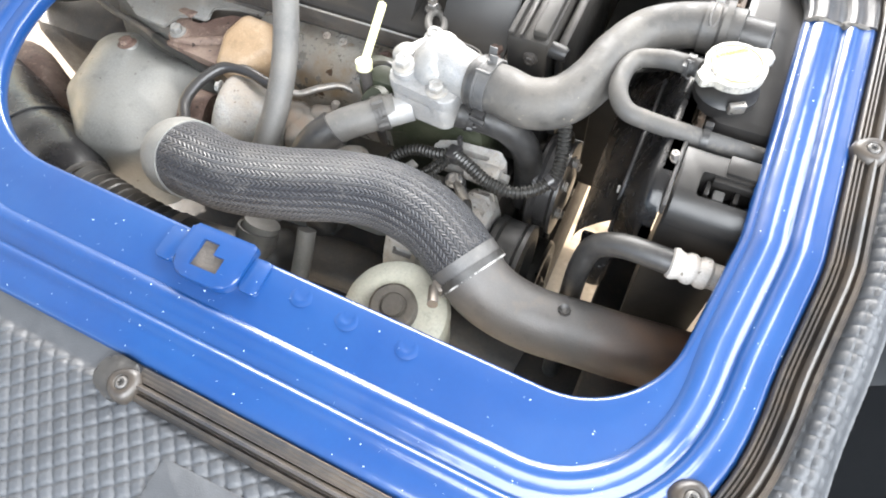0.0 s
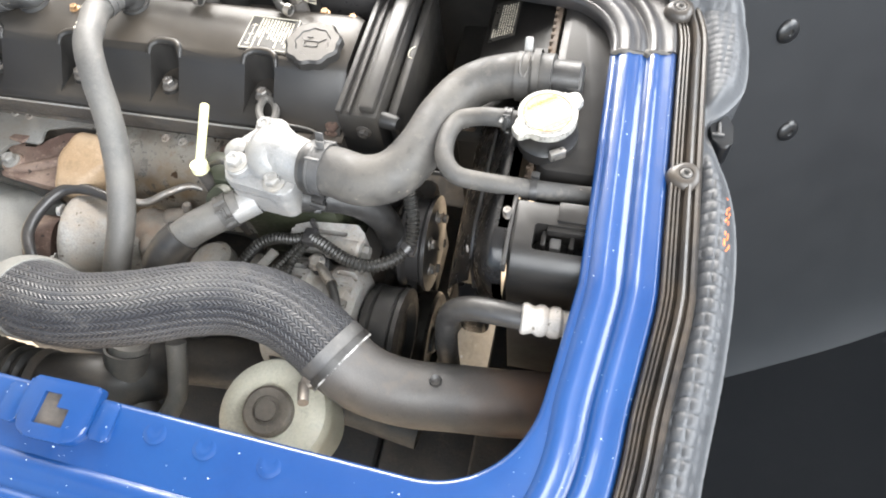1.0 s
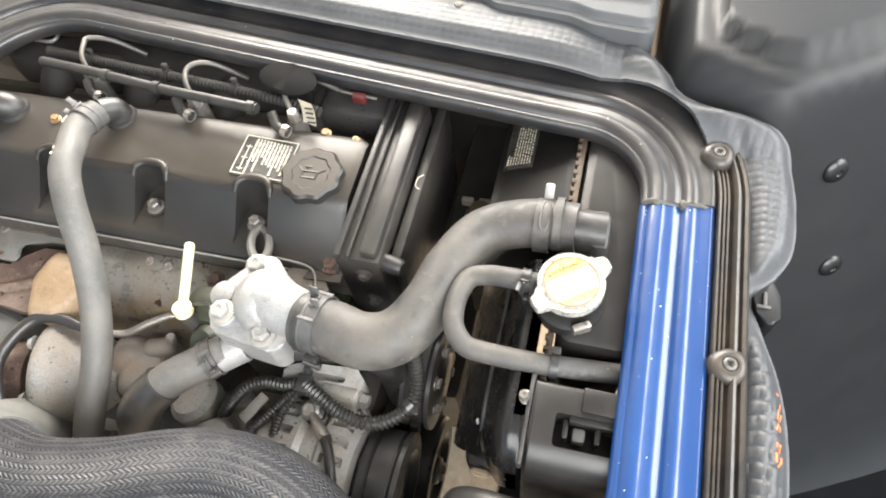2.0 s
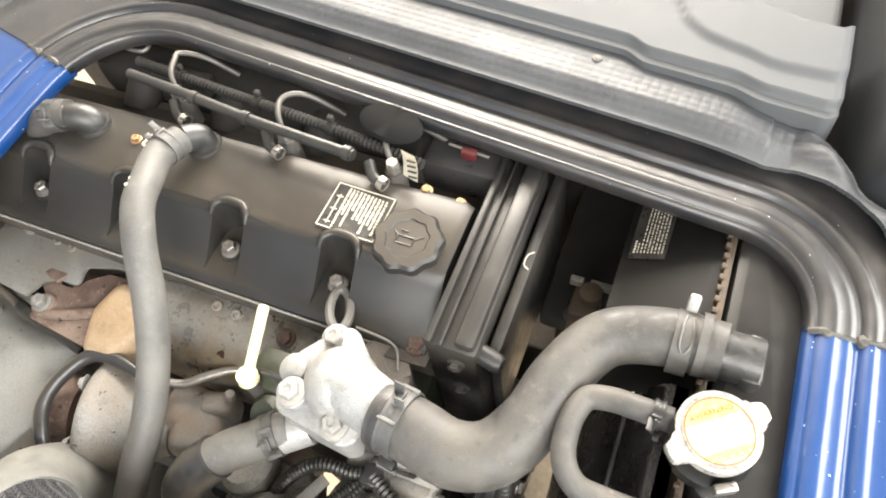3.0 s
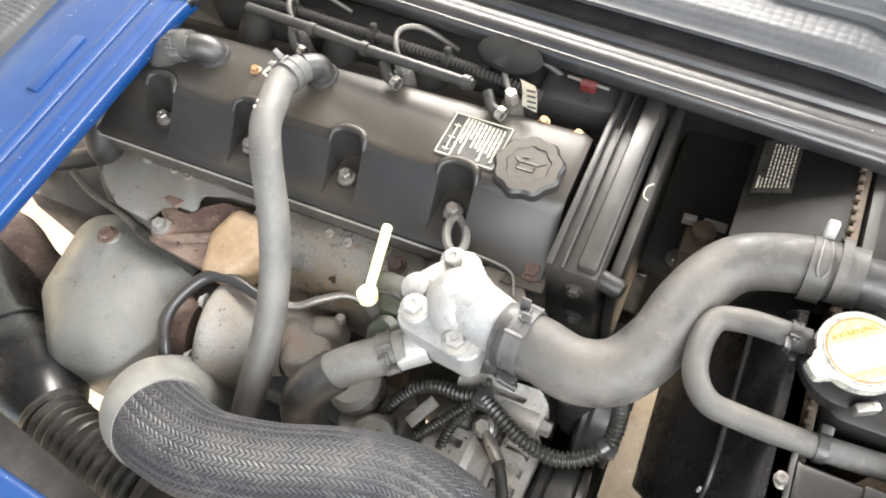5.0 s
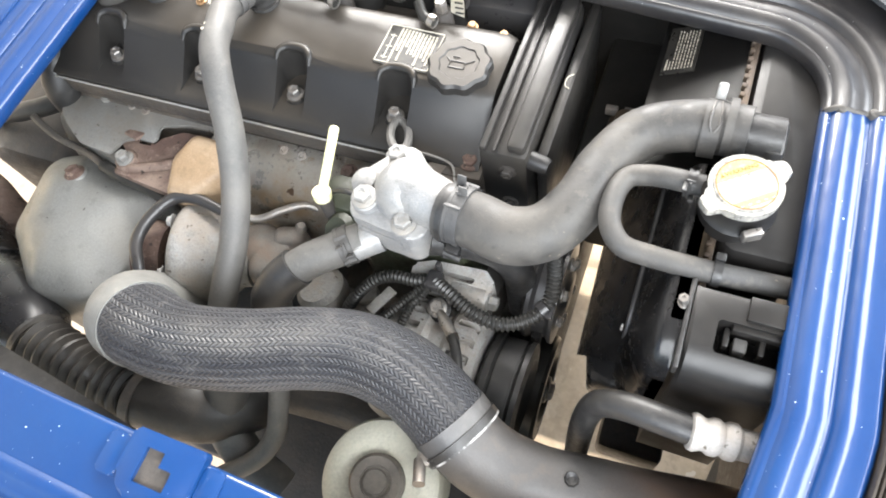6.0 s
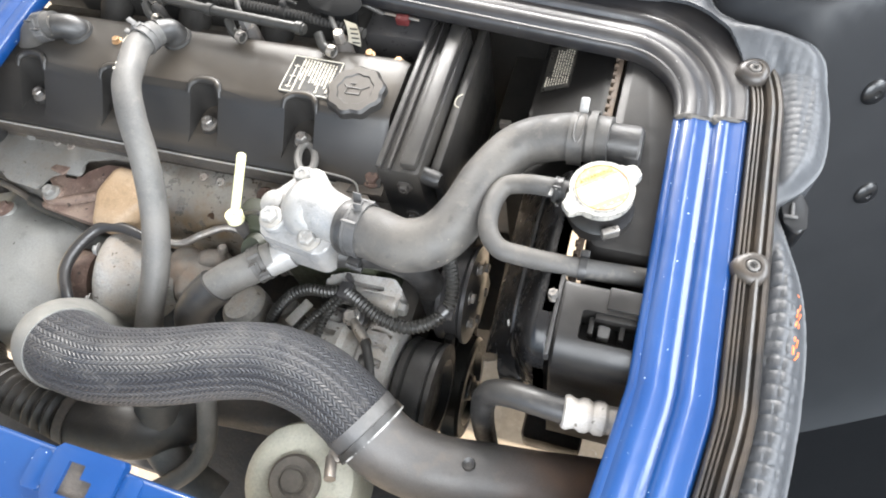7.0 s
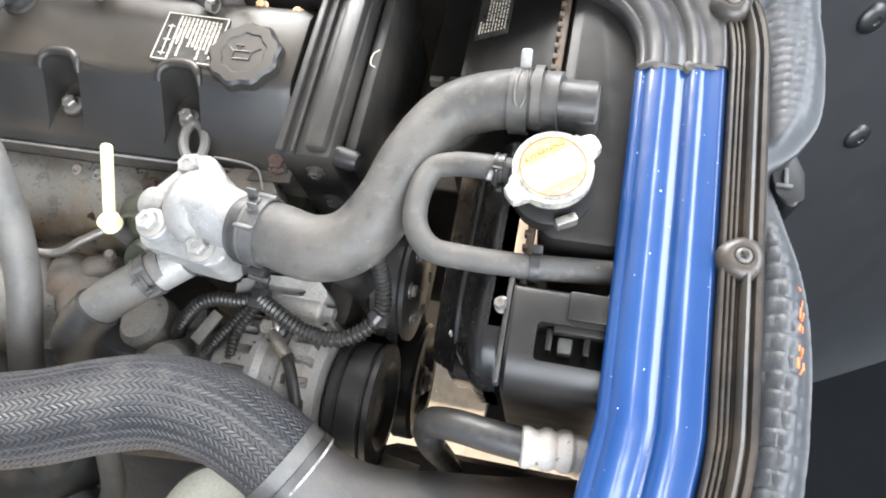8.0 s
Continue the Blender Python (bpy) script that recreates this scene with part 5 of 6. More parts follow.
tube(bm, [(-0.10, 0.018, 0.762), (-0.085, 0.022, 0.786), (-0.065, 0.020, 0.80), (-0.050, 0.016, 0.80)], 0.0025, 10, 6)
part("wire", bm, BLACKP, oil)

# black bracket body between manifold and thermostat
bm = bmesh.new()
box(bm, (-0.078, 0.030, 0.735), (0.050, 0.042, 0.09), 0.014)
box(bm, (-0.02, 0.05, 0.68), (0.12, 0.07, 0.12), 0.008)
lathe(bm, [(0, 0), (0.017, 0), (0.017, 0.028), (0.012, 0.034), (0, 0.034)], (-0.066, 0.008, 0.742), (-0.2, -0.5, 1), 22)
solo("dark_block", bm, OLIVE, "dark olive oily casting below the thermostat housing", "water pump")


# ---- alternator and drive ----
alt = thing("alternator", (0.03, -0.06, 0.57), "grey cast aluminium alternator with cooling slots", "alternator")
bm = bmesh.new()
lathe(bm, [(0, 0), (0.045, 0), (0.060, 0.006), (0.064, 0.016), (0.064, 0.044), (0.060, 0.050), (0.060, 0.064), (0.064, 0.068), (0.064, 0.088), (0.050, 0.098), (0, 0.098)], (-0.022, -0.068, 0.650), (1, 0, 0), 48)
body = part("body", bm, ALT, alt)
cuts = []
for k in range(9):
    for x0 in (0.006, 0.060):
        a = radians(24 + k * 17)
        n = Vector((0, math.cos(a), math.sin(a)))
        cuts.append(cutter(box(bmesh.new(), Vector((x0, -0.068, 0.650)) + n * 0.0625, (0.021, 0.0085, 0.016), 0.001, Matrix.Rotation(a - math.pi / 2, 3, "X"))))
carve(body, cuts)
bm = bmesh.new()
lathe(bm, [(0, 0.008), (0.054, 0.008), (0.054, 0.084), (0, 0.084)], (-0.022, -0.068, 0.650), (1, 0, 0), 36)
part("winding", bm, RUST, alt, "dark copper windings behind the slots")
bm = bmesh.new()
slab(bm, rounded([(-0.006, -0.014, 0.004), (0.064, -0.018, 0.006), (0.075, 0.002, 0.006), (0.062, 0.015, 0.007), (0.010, 0.011, 0.006), (-0.008, 0.003, 0.004)], 5), 0.698, 0.722, None, 0.004)
ear = part("ear", bm, ALT, alt, "grey cast mounting ear")
carve(ear, [cutter(slab(bmesh.new(), rounded([(0.012, -0.0035, 0.002), (0.052, -0.002, 0.002), (0.055, 0.004, 0.002), (0.012, 0.003, 0.002)], 3), 0.712, 0.74))])
bm = bmesh.new()
lathe(bm, [(0, 0), (0.0115, 0), (0.012, 0.002), (0.012, 0.034), (0.0105, 0.036), (0, 0.036)], (0.034, -0.0105, 0.712), (1, 0, 0), 24)
part("barrel", bm, ALT, alt)
bolt(alt, (0.070, -0.0105, 0.712), (1, -0.05, 0), 0.0065, ALU2, 0.010)
bm = bmesh.new()
box(bm, (-0.026, -0.040, 0.7145), (0.011, 0.030, 0.003), 0.001, Matrix.Rotation(-0.45, 3, "Z"))
part("tag", bm, ALU2, alt, "small pale tag")
bm = bmesh.new()
lathe(bm, [(0, 0), (0.012, 0), (0.012, 0.012), (0.008, 0.014), (0.008, 0.018), (0, 0.018)], (0.027, -0.028, 0.694), (0, -0.15, 1), 20)
part("terminal", bm, BLACKP, alt)
bolt(alt, (0.027, -0.0305, 0.7125), (0, -0.15, 1), 0.0062, STEEL, 0.007)
bm = bmesh.new()
tube(bm, [(0.031, -0.034, 0.7155), (0.040, -0.0425, 0.7165), (0.050, -0.052, 0.715)], [0.0036, 0.0056, 0.0056], 14, 5)
part("lug", bm, STEEL, alt)

cable = thing("alternator_cable", (0.05, -0.055, 0.70), "black cable with a crimped lug on the alternator", "cable")
bm = bmesh.new()
tube(bm, [(0.049, -0.051, 0.715), (0.057, -0.062, 0.7185), (0.066, -0.080, 0.7190), (0.070, -0.096, 0.711), (0.071, -0.112, 0.696), (0.071, -0.125, 0.66)], 0.0048, 12, 6)
part("cable", bm, RUBBER, cable)
bm = bmesh.new()
band(bm, (0.0515, -0.054, 0.7143), (0.6, -0.78, -0.15), 0.0046, 0.006, 0.001, 14)
part("ring", bm, CRIMP, cable)

loom = thing("wiring_loom", (0.05, -0.02, 0.71), "black ribbed wiring conduit looping over the alternator", "wiring")
bm = bmesh.new()
tube(bm, [(0.024, -0.014, 0.733), (0.040, -0.022, 0.736), (0.066, -0.033, 0.735), (0.092, -0.036, 0.736), (0.114, -0.026, 0.738), (0.127, -0.010, 0.744), (0.128, 0.008, 0.760), (0.123, 0.024, 0.785)], 0.0060, 14, 8, rib=(0.0042, 0.0010))
part("conduit", bm, OILY, loom)
bm = bmesh.new()
tube(bm, [(0.020, -0.012, 0.732), (0.002, -0.016, 0.728), (-0.022, -0.017, 0.724), (-0.042, -0.026, 0.716), (-0.064, -0.046, 0.690), (-0.078, -0.062, 0.640)], 0.0056, 14, 8, rib=(0.0042, 0.0009))
part("conduit", bm, OILY, loom)
for pts in ([(0.016, -0.016, 0.730), (-0.004, -0.040, 0.722), (-0.024, -0.060, 0.708)], [(0.018, -0.018, 0.730), (0.005, -0.042, 0.722), (-0.001, -0.064, 0.708)]):
    part("conduit", tube(bmesh.new(), pts, 0.0042, 12, 8, rib=(0.0036, 0.0007)), OILY, loom)
bm = bmesh.new()
box(bm, (0.021, -0.013, 0.732), (0.015, 0.018, 0.013), 0.003)
box(bm, (0.023, -0.002, 0.740), (0.005, 0.006, 0.018), 0.0015)
part("junction", bm, BLACKP, loom)
bm = bmesh.new()
band(bm, (0.1245, -0.014, 0.7425), (0.55, 0.75, 0.25), 0.0068, 0.007, 0.001, 16)
box(bm, (0.131, -0.016, 0.744), (0.006, 0.012, 0.005), 0.001)
part("tape", bm, BLACKP, loom)

drive = thing("belt_pulley", (0.10, -0.068, 0.60), "black grooved belt pulley", "pulley")
bm = bmesh.new()
lathe(bm, [(0, 0), (0.050, 0), (0.056, 0.004), (0.056, 0.010), (0.052, 0.013), (0.052, 0.034), (0.056, 0.037), (0.056, 0.042), (0.040, 0.044), (0.030, 0.036), (0, 0.036)], (0.078, -0.068, 0.632), (1, 0, 0), 44)
part("rim", bm, RUBBER, drive)
bm = bmesh.new()
lathe(bm, [(0.0525, 0.014), (0.0548, 0.014), (0.0548, 0.033), (0.0525, 0.033)], (0.078, -0.068, 0.632), (1, 0, 0), 44, ring=True)
part("belt", bm, RUBBER, drive)

crank = thing("crank_pulley", (0.10, -0.02, 0.44), "dark oily crankshaft pulley with belt grooves", "pulley")
bm = bmesh.new()
lathe(bm, [(0, 0), (0.056, 0), (0.063, 0.004), (0.063, 0.018), (0.058, 0.021), (0.058, 0.034), (0.064, 0.038), (0.064, 0.056), (0.061, 0.060), (0.046, 0.060), (0.042, 0.052), (0.018, 0.052), (0.016, 0.058), (0, 0.058)], (0.070, -0.020, 0.505), (1, 0, 0), 44)
part("rim", bm, OILY, crank)
bolt(crank, (0.128, -0.020, 0.505), (1, 0, 0), 0.010, BOLT, 0.009)
pump = thing("pump_pulley", (0.115, 0.055, 0.55), "dark worn water pump pulley and fan coupling", "pulley")
bm = bmesh.new()
lathe(bm, [(0, 0), (0.050, 0), (0.056, 0.004), (0.056, 0.008), (0.051, 0.012), (0.051, 0.026), (0.056, 0.030), (0.056, 0.034), (0.030, 0.036), (0.020, 0.040), (0, 0.040)], (0.094, 0.050, 0.64), (1, 0, 0), 40)
part("rim", bm, BLACKP, pump)
for k in range(6):
    a = k * math.pi / 3
    bolt(pump, (0.129, 0.050 + 0.034 * math.cos(a), 0.64 + 0.034 * math.sin(a)), (1, 0, 0), 0.005, BOLT, 0.006)
bm = bmesh.new()
for s_ in (-1, 1):
    tube(bm, [(0.1135, 0.050 + 0.054 * s_, 0.64), (0.1135, 0.01 + 0.05 * s_, 0.56), (0.1135, -0.02 + 0.048 * s_, 0.44)], 0.0055, 8, 5)
part("belt", bm, RUBBER, pump, "black drive belt")


# ---- radiator side ----
shroud = thing("fan_shroud", (0.20, 0.03, 0.40), "glossy black plastic fan shroud with a warning sticker", "fan shroud")


def cone_f(u, v):
    """The sloping inner face, from the ring down towards the fan."""
    y = 0.17 - 0.222 * v
    top = Vector((0.196, y, 0.560 + math.sqrt(0.236 ** 2 - (y - 0.045) ** 2)))
    low = Vector((0.146 + 0.010 * v, y + 0.046, 0.620))
    p = top.lerp(low, u)
    p.x -= 0.010 * math.sin(math.pi * u)
    return p


def shoulder_f(u, v):
    """The bulged ring: level on top, rounding down at its near end."""
    sink = 0.046 * (1 - ramp(u, -0.15, 0.72)) ** 1.2
    x = 0.1945 + 0.034 * u
    s = 0.245 * v
    z, front, r = 0.838 - sink, -0.064 + 0.75 * sink, 0.034
    if s < 0.10 - front - r:
        return Vector((x, 0.10 - s, z))
    s -= 0.10 - front - r
    if s < 1.571 * r:
        a = s / r
        return Vector((x, front + r - r * math.sin(a), z - r + r * math.cos(a)))
    return Vector((x, front, z - r - (s - 1.571 * r)))


bm = bmesh.new()
sheet(bm, cone_f, 14, 50, 0.003)
part("inner_face", bm, GLOSS, shroud, "glossy black inner face", 50)
bm = bmesh.new()
sheet(bm, shoulder_f, 16, 70, 0.003)
part("shoulder", bm, GLOSS, shroud, "", 60)
bm = bmesh.new()
sheet(bm, lambda u, v: Vector((0.160 + 0.073 * u, 0.095 + 0.28 * v, 0.798 + 0.034 * u)), 8, 8, 0.004)
part("upper_plate", bm, TANKP, shroud)
bm = bmesh.new()
r = 0.026
prof = [(-0.001, 0.60), (-0.001, 0.838), (-0.003, 0.8415), (-0.006, 0.8425)] + [(-0.040 - r * math.sin(k * math.pi / 20), 0.8425 - r + r * math.cos(k * math.pi / 20)) for k in range(11)] + [(-0.066, 0.60)]
ends = [[bm.verts.new((x, y if z < 0.7 else y + ins, z - ins)) for y, z in prof] for x, ins in ((0.2325, 0.002), (0.235, 0.0), (0.30, 0.0))]
for one, two in zip(ends, ends[1:]):
    for k in range(len(prof)):
        bm.faces.new((one[k], two[k], two[(k + 1) % len(prof)], one[(k + 1) % len(prof)]))
bm.faces.new(ends[0])
bm.faces.new(ends[-1][::-1])
housing = part("housing", bm, TANKP, shroud)
carve(housing, [cutter(slab(bmesh.new(), rounded([(0.250, -0.047, 0.003), (0.310, -0.047, 0.002), (0.310, -0.023, 0.002), (0.250, -0.023, 0.003)], 3), 0.812, 0.87))])
bm = bmesh.new()
box(bm, (0.283, -0.011, 0.8435), (0.032, 0.018, 0.004), 0.0012)
part("raised_panel", bm, TANKP, housing)
bm = bmesh.new()
box(bm, (0.278, -0.0245, 0.836), (0.036, 0.006, 0.008), 0.001)
box(bm, (0.258, -0.031, 0.828), (0.004, 0.014, 0.012), 0.001)
box(bm, (0.281, -0.031, 0.828), (0.004, 0.014, 0.012), 0.001)
part("louvre", bm, TANKP, housing)
bm = bmesh.new()
box(bm, (0.268, -0.033, 0.825), (0.009, 0.010, 0.012), 0.0015)
part("latch", bm, EDGE, housing, "grey latch in the notch")
bm = bmesh.new()
tube(bm, [tuple(shoulder_f(0.0, k / 14) + Vector((0.0006, -0.0006, 0.0012))) for k in range(12)], 0.0022, 10, 3)
part("rim", bm, BLACKP, shroud)
bm = bmesh.new()
box(bm, (0.2302, -0.03, 0.833), (0.0036, 0.068, 0.014), 0.0012)
part("seam", bm, RUBBER, shroud)
bolt(shroud, (0.2265, -0.0155, 0.8375), (-0.2, 0, 1), 0.0036, BOLT, 0.007)
bm = bmesh.new()
slab(bm, rounded([(0.174, -0.034, 0.010), (0.204, -0.034, 0.010), (0.204, 0.006, 0.003), (0.164, 0.006, 0.003)], 5), 0.598, 0.644, None, 0.003)
part("bracket", bm, GLOSS, shroud)
bm = bmesh.new()
box(bm, (0.191, -0.027, 0.787), (0.002, 0.003, 0.010), 0.001)
part("clip", bm, WHITE, shroud, "small white clip")


def on_plate(x, y, h):
    return Vector((x, y, 0.7985 + (x - 0.160) / 0.073 * 0.034 + h))


warn = thing("warning_sticker", on_plate(0.18, 0.23, 0), "dark warning sticker with pale unreadable print", "sticker")
slope = Matrix.Rotation(-math.atan2(0.034, 0.073), 3, "Y")
bm = bmesh.new()
box(bm, on_plate(0.179, 0.236, 0.001), (0.030, 0.056, 0.0012), 0, slope)
part("backing", bm, STICKER, warn)
bm = bmesh.new()
rng = random.Random(7)
for j in range(9):
    y = 0.213
    while y < 0.258:
        w = rng.uniform(0.0008, 0.0028)
        if j > 1 or y < 0.224:
            box(bm, on_plate(0.1685 + 0.0026 * j, y + w / 2, 0.0019), (0.0008 if j else 0.0015, w, 0.0004), 0, slope)
        y += w + rng.uniform(0.0007, 0.0022)
part("print", bm, INK, warn)

rad = thing("radiator", (0.27, 0.05, 0.40), "black radiator with a cap on its filler neck", "radiator")
bm = bmesh.new()
slab(bm, rounded([(0.240, 0.032, 0.012), (0.300, 0.032, 0.012), (0.300, 0.30, 0.012), (0.240, 0.30, 0.012)], 4), 0.55, 0.838, None, 0.009)
part("tank", bm, TANKP, rad)
bm = bmesh.new()
box(bm, (0.2365, 0.17, 0.830), (0.005, 0.14, 0.012), 0.001)
core = part("core_edge", bm, CRIMP, rad, "brown crimped edge")
for k in range(14):
    bm = bmesh.new()
    box(bm, (0.2335, 0.108 + k * 0.0095, 0.832), (0.004, 0.0045, 0.010), 0.0008)
    part("tab", bm, CRIMP, core)
bm = bmesh.new()
box(bm, (0.2365, 0.040, 0.822), (0.005, 0.075, 0.016), 0.001)
for k in range(7):
    box(bm, (0.2345, 0.008 + 0.010 * k, 0.828), (0.004, 0.0035, 0.008), 0.0006)
part("crimp", bm, CRIMP, rad)
bm = bmesh.new()
tube(bm, [(0.214, 0.129, 0.845), (0.266, 0.129, 0.845)], 0.0172, 28)
box(bm, (0.262, 0.129, 0.836), (0.016, 0.038, 0.034), 0.006)
lathe(bm, [(0.018, -0.002), (0.0205, -0.002), (0.0205, 0.002), (0.018, 0.002)], (0.238, 0.129, 0.845), (1, 0, 0), 26, ring=True)
part("inlet", bm, RUBBER, rad)
bm = bmesh.new()
lathe(bm, [(0, 0), (0.027, 0), (0.027, 0.012), (0.022, 0.018), (0.021, 0.028), (0.024, 0.030), (0, 0.030)], (0.246, 0.066, 0.834), seg=32)
tube(bm, [(0.246, 0.064, 0.856), (0.220, 0.061, 0.866)], 0.005, 14)
part("neck", bm, TANKP, rad)
bm = bmesh.new()
box(bm, (0.258, 0.040, 0.852), (0.014, 0.006, 0.010), 0.0015, Matrix.Rotation(0.5, 3, "Z"))
part("tab", bm, STEEL, rad)

capr = thing("coolant_filler_cap", (0.2455, 0.0665, 0.862), "pale metal radiator cap with a yellow warning label", "radiator cap")
cx, cy, cz = 0.2455, 0.0665, 0.864
ang = math.atan2(0.036, 0.038)
outline = []
for k in range(96):
    a = 2 * math.pi * k / 96
    r = 0.0250
    for s in (ang, ang + math.pi):
        d = (a - s + math.pi) % (2 * math.pi) - math.pi
        r += 0.0085 * ramp(0.36 - abs(d), 0, 0.22)
    outline.append((cx + r * math.cos(a), cy + r * math.sin(a)))
bm = bmesh.new()
slab(bm, outline, cz, cz + 0.0075, None, 0.0015)
part("lid", bm, CAPW, capr)
bm = bmesh.new()
slab(bm, disc(cx, cy, 0.0215, 40), cz + 0.0070, cz + 0.0086, None, 0.0008)
part("plate", bm, CAPW, capr)
bm = bmesh.new()
lathe(bm, [(0.0198, 0), (0.0205, 0), (0.0205, 0.0004), (0.0198, 0.0004)], (cx, cy, cz + 0.0086), seg=48, ring=True)
part("ring", bm, INKY, capr)
tilt_cap = ang - 0.12
c, s = math.cos(tilt_cap), math.sin(tilt_cap)


def cap_xy(u, v):
    return cx + c * u - s * v, cy + s * u + c * v


def chord(v0, v1, r=0.0195, n=10):
    top = [(math.sqrt(max(0, r * r - v * v)), v) for v in np.linspace(v0, v1, n)]
    return [cap_xy(u, v) for u, v in top] + [cap_xy(-u, v) for u, v in top[::-1]]


bm = bmesh.new()
slab(bm, chord(0.0075, 0.0190), cz + 0.0085, cz + 0.0089)
part("label", bm, GOLD, capr, "yellow warning band")
bm = bmesh.new()
slab(bm, chord(-0.0170, -0.0115), cz + 0.0085, cz + 0.0089)
part("label", bm, GOLD, capr)
word = new("word", word_mesh("WARNING", 0.0050, INKY))
word.matrix_basis = Matrix.Translation((*cap_xy(0.002, 0.0098), cz + 0.0091)) @ Matrix.Rotation(tilt_cap, 4, "Z")
place(word, capr)
bm = bmesh.new()
slab(bm, [cap_xy(-0.0140, 0.0098), cap_xy(-0.0105, 0.0098), cap_xy(-0.0122, 0.0130)], cz + 0.0089, cz + 0.0092)
part("symbol", bm, INKY, capr)
bm = bmesh.new()
for v, n in ((0.0045, 9), (0.0015, 10), (-0.0015, 9), (-0.0045, 8), (-0.0155, 5)):
    for k in range(n):
        q = cap_xy(-0.014 + 0.028 * (k + 0.5) / n, v)
        box(bm, (*q, cz + 0.0089), (0.0020, 0.0007, 0.0004), 0, Matrix.Rotation(tilt_cap, 3, "Z"))
part("print", bm, INK, capr)

# air conditioning hose
ac = thing("air_conditioning_hose", (0.18, -0.095, 0.70), "black rubber hose with a white ringed ferrule", "hose")
bm = bmesh.new()
tube(bm, [(0.262, -0.0945, 0.811), (0.232, -0.092, 0.808), (0.208, -0.089, 0.800), (0.190, -0.088, 0.782), (0.183, -0.092, 0.752), (0.181, -0.098, 0.70), (0.181, -0.103, 0.60), (0.182, -0.115, 0.48), (0.182, -0.13, 0.36)], 0.0105, 22, 8)
part("hose", bm, RUBBER, ac)
bm = bmesh.new()
lathe(bm, [(0.0105, -0.002), (0.0125, -0.001), (0.0132, 0.002), (0.0112, 0.007), (0.0112, 0.009), (0.0130, 0.012), (0.0130, 0.016), (0.0110, 0.0195), (0.0130, 0.023), (0.0130, 0.028), (0.0108, 0.031), (0.0105, 0.06), (0.008, 0.06)], (0.252, -0.0945, 0.8115), (1, 0.08, -0.12), 30)
part("ferrule", bm, WHITE, ac, "white ringed ferrule")

bm = bmesh.new()
box(bm, (0.235, 0.045, 0.44), (0.075, 0.20, 0.05), 0.008)
solo("lower_crossmember", bm, DARK, "dark steel crossmember below the radiator", "crossmember")

# ---- near side, low down ----
res = thing("fluid_reservoir", (0.045, -0.195, 0.64), "round cream plastic reservoir with a dark cap", "reservoir")
ra = (0.05, -0.12, 1)
bm = bmesh.new()
lathe(bm, [(0, -0.10), (0.046, -0.10), (0.050, -0.03), (0.052, -0.012), (0.049, -0.002), (0.040, 0.004), (0.030, 0.005), (0, 0.005)], (0.040, -0.192, 0.728), ra, 44)
part("tank", bm, CREAM, res)
bm = bmesh.new()
lathe(bm, [(0, 0), (0.0225, 0), (0.0225, 0.010), (0.020, 0.013), (0.013, 0.013), (0.0125, 0.0115), (0.010, 0.0115), (0.0095, 0.0145), (0, 0.0145)], (0.0405, -0.1925, 0.731), ra, 40)
part("lid", bm, CAPB, res, "brown screw cap")

air = thing("air_duct", (-0.22, -0.20, 0.66), "black ribbed rubber air duct", "duct")
bm = bmesh.new()
tube(bm, [(-0.370, -0.182, 0.689), (-0.320, -0.190, 0.690), (-0.281, -0.195, 0.687), (-0.236, -0.197, 0.683)], 0.0265, 32, 8, rib=(0.0115, 0.0030))
part("bellows", bm, DUSTY, air)
bm = bmesh.new()
tube(bm, [(-0.236, -0.197, 0.683), (-0.205, -0.194, 0.677), (-0.165, -0.184, 0.664), (-0.135, -0.150, 0.63)], [0.028, 0.030, 0.032, 0.032], 30, 8)
part("elbow", bm, DUSTY, air)
bm = bmesh.new()
band(bm, (-0.228, -0.1965, 0.682), (1, 0, -0.1), 0.0288, 0.010, 0.0015)
part("clamp", bm, DARK, air)

abox = thing("air_filter_box", (-0.45, -0.18, 0.55), "glossy black plastic air filter housing", "air filter box")
bm = bmesh.new()
tube(bm, [(-0.63, -0.088, 0.630), (-0.54, -0.134, 0.646), (-0.455, -0.158, 0.660), (-0.400, -0.174, 0.676), (-0.366, -0.184, 0.686)], [0.056, 0.058, 0.054, 0.043, 0.029], 32, 8)
part("shell", bm, GLOSS, abox)
bm = bmesh.new()
band(bm, (-0.366, -0.184, 0.686), (0.85, -0.25, 0.1), 0.0285, 0.010, 0.003, 32)
part("collar", bm, DUSTY, abox, "dusty brown collar")
bm = bmesh.new()
band(bm, (-0.49, -0.148, 0.654), (0.92, -0.3, 0.15), 0.0555, 0.006, 0.002, 36)
part("seam", bm, GLOSS, abox)
bm = bmesh.new()
sheet(bm, lambda u, v: Vector((-0.62 + 0.44 * u, -0.176 - 0.050 * u ** 1.3 - 0.075 * v, 0.735 + 0.035 * v - 0.010 * u)), 24, 4, 0.004)
solo("splash_guard", bm, EDGE, "grey plastic splash guard below the near sill", "splash guard")

low1 = hose_thing("lower_hose", [(-0.146, -0.146, 0.695), (-0.152, -0.174, 0.668), (-0.147, -0.194, 0.645), (-0.124, -0.212, 0.622), (-0.088, -0.226, 0.60)], 0.0195, HOSE2, "grey lower coolant hose under the braided hose", "hose", 26)
bm = bmesh.new()
band(bm, (-0.1505, -0.164, 0.678), (-0.1, -0.7, -0.7), 0.0198, 0.034, 0.0025)
part("sleeve", bm, HOSE, low1)
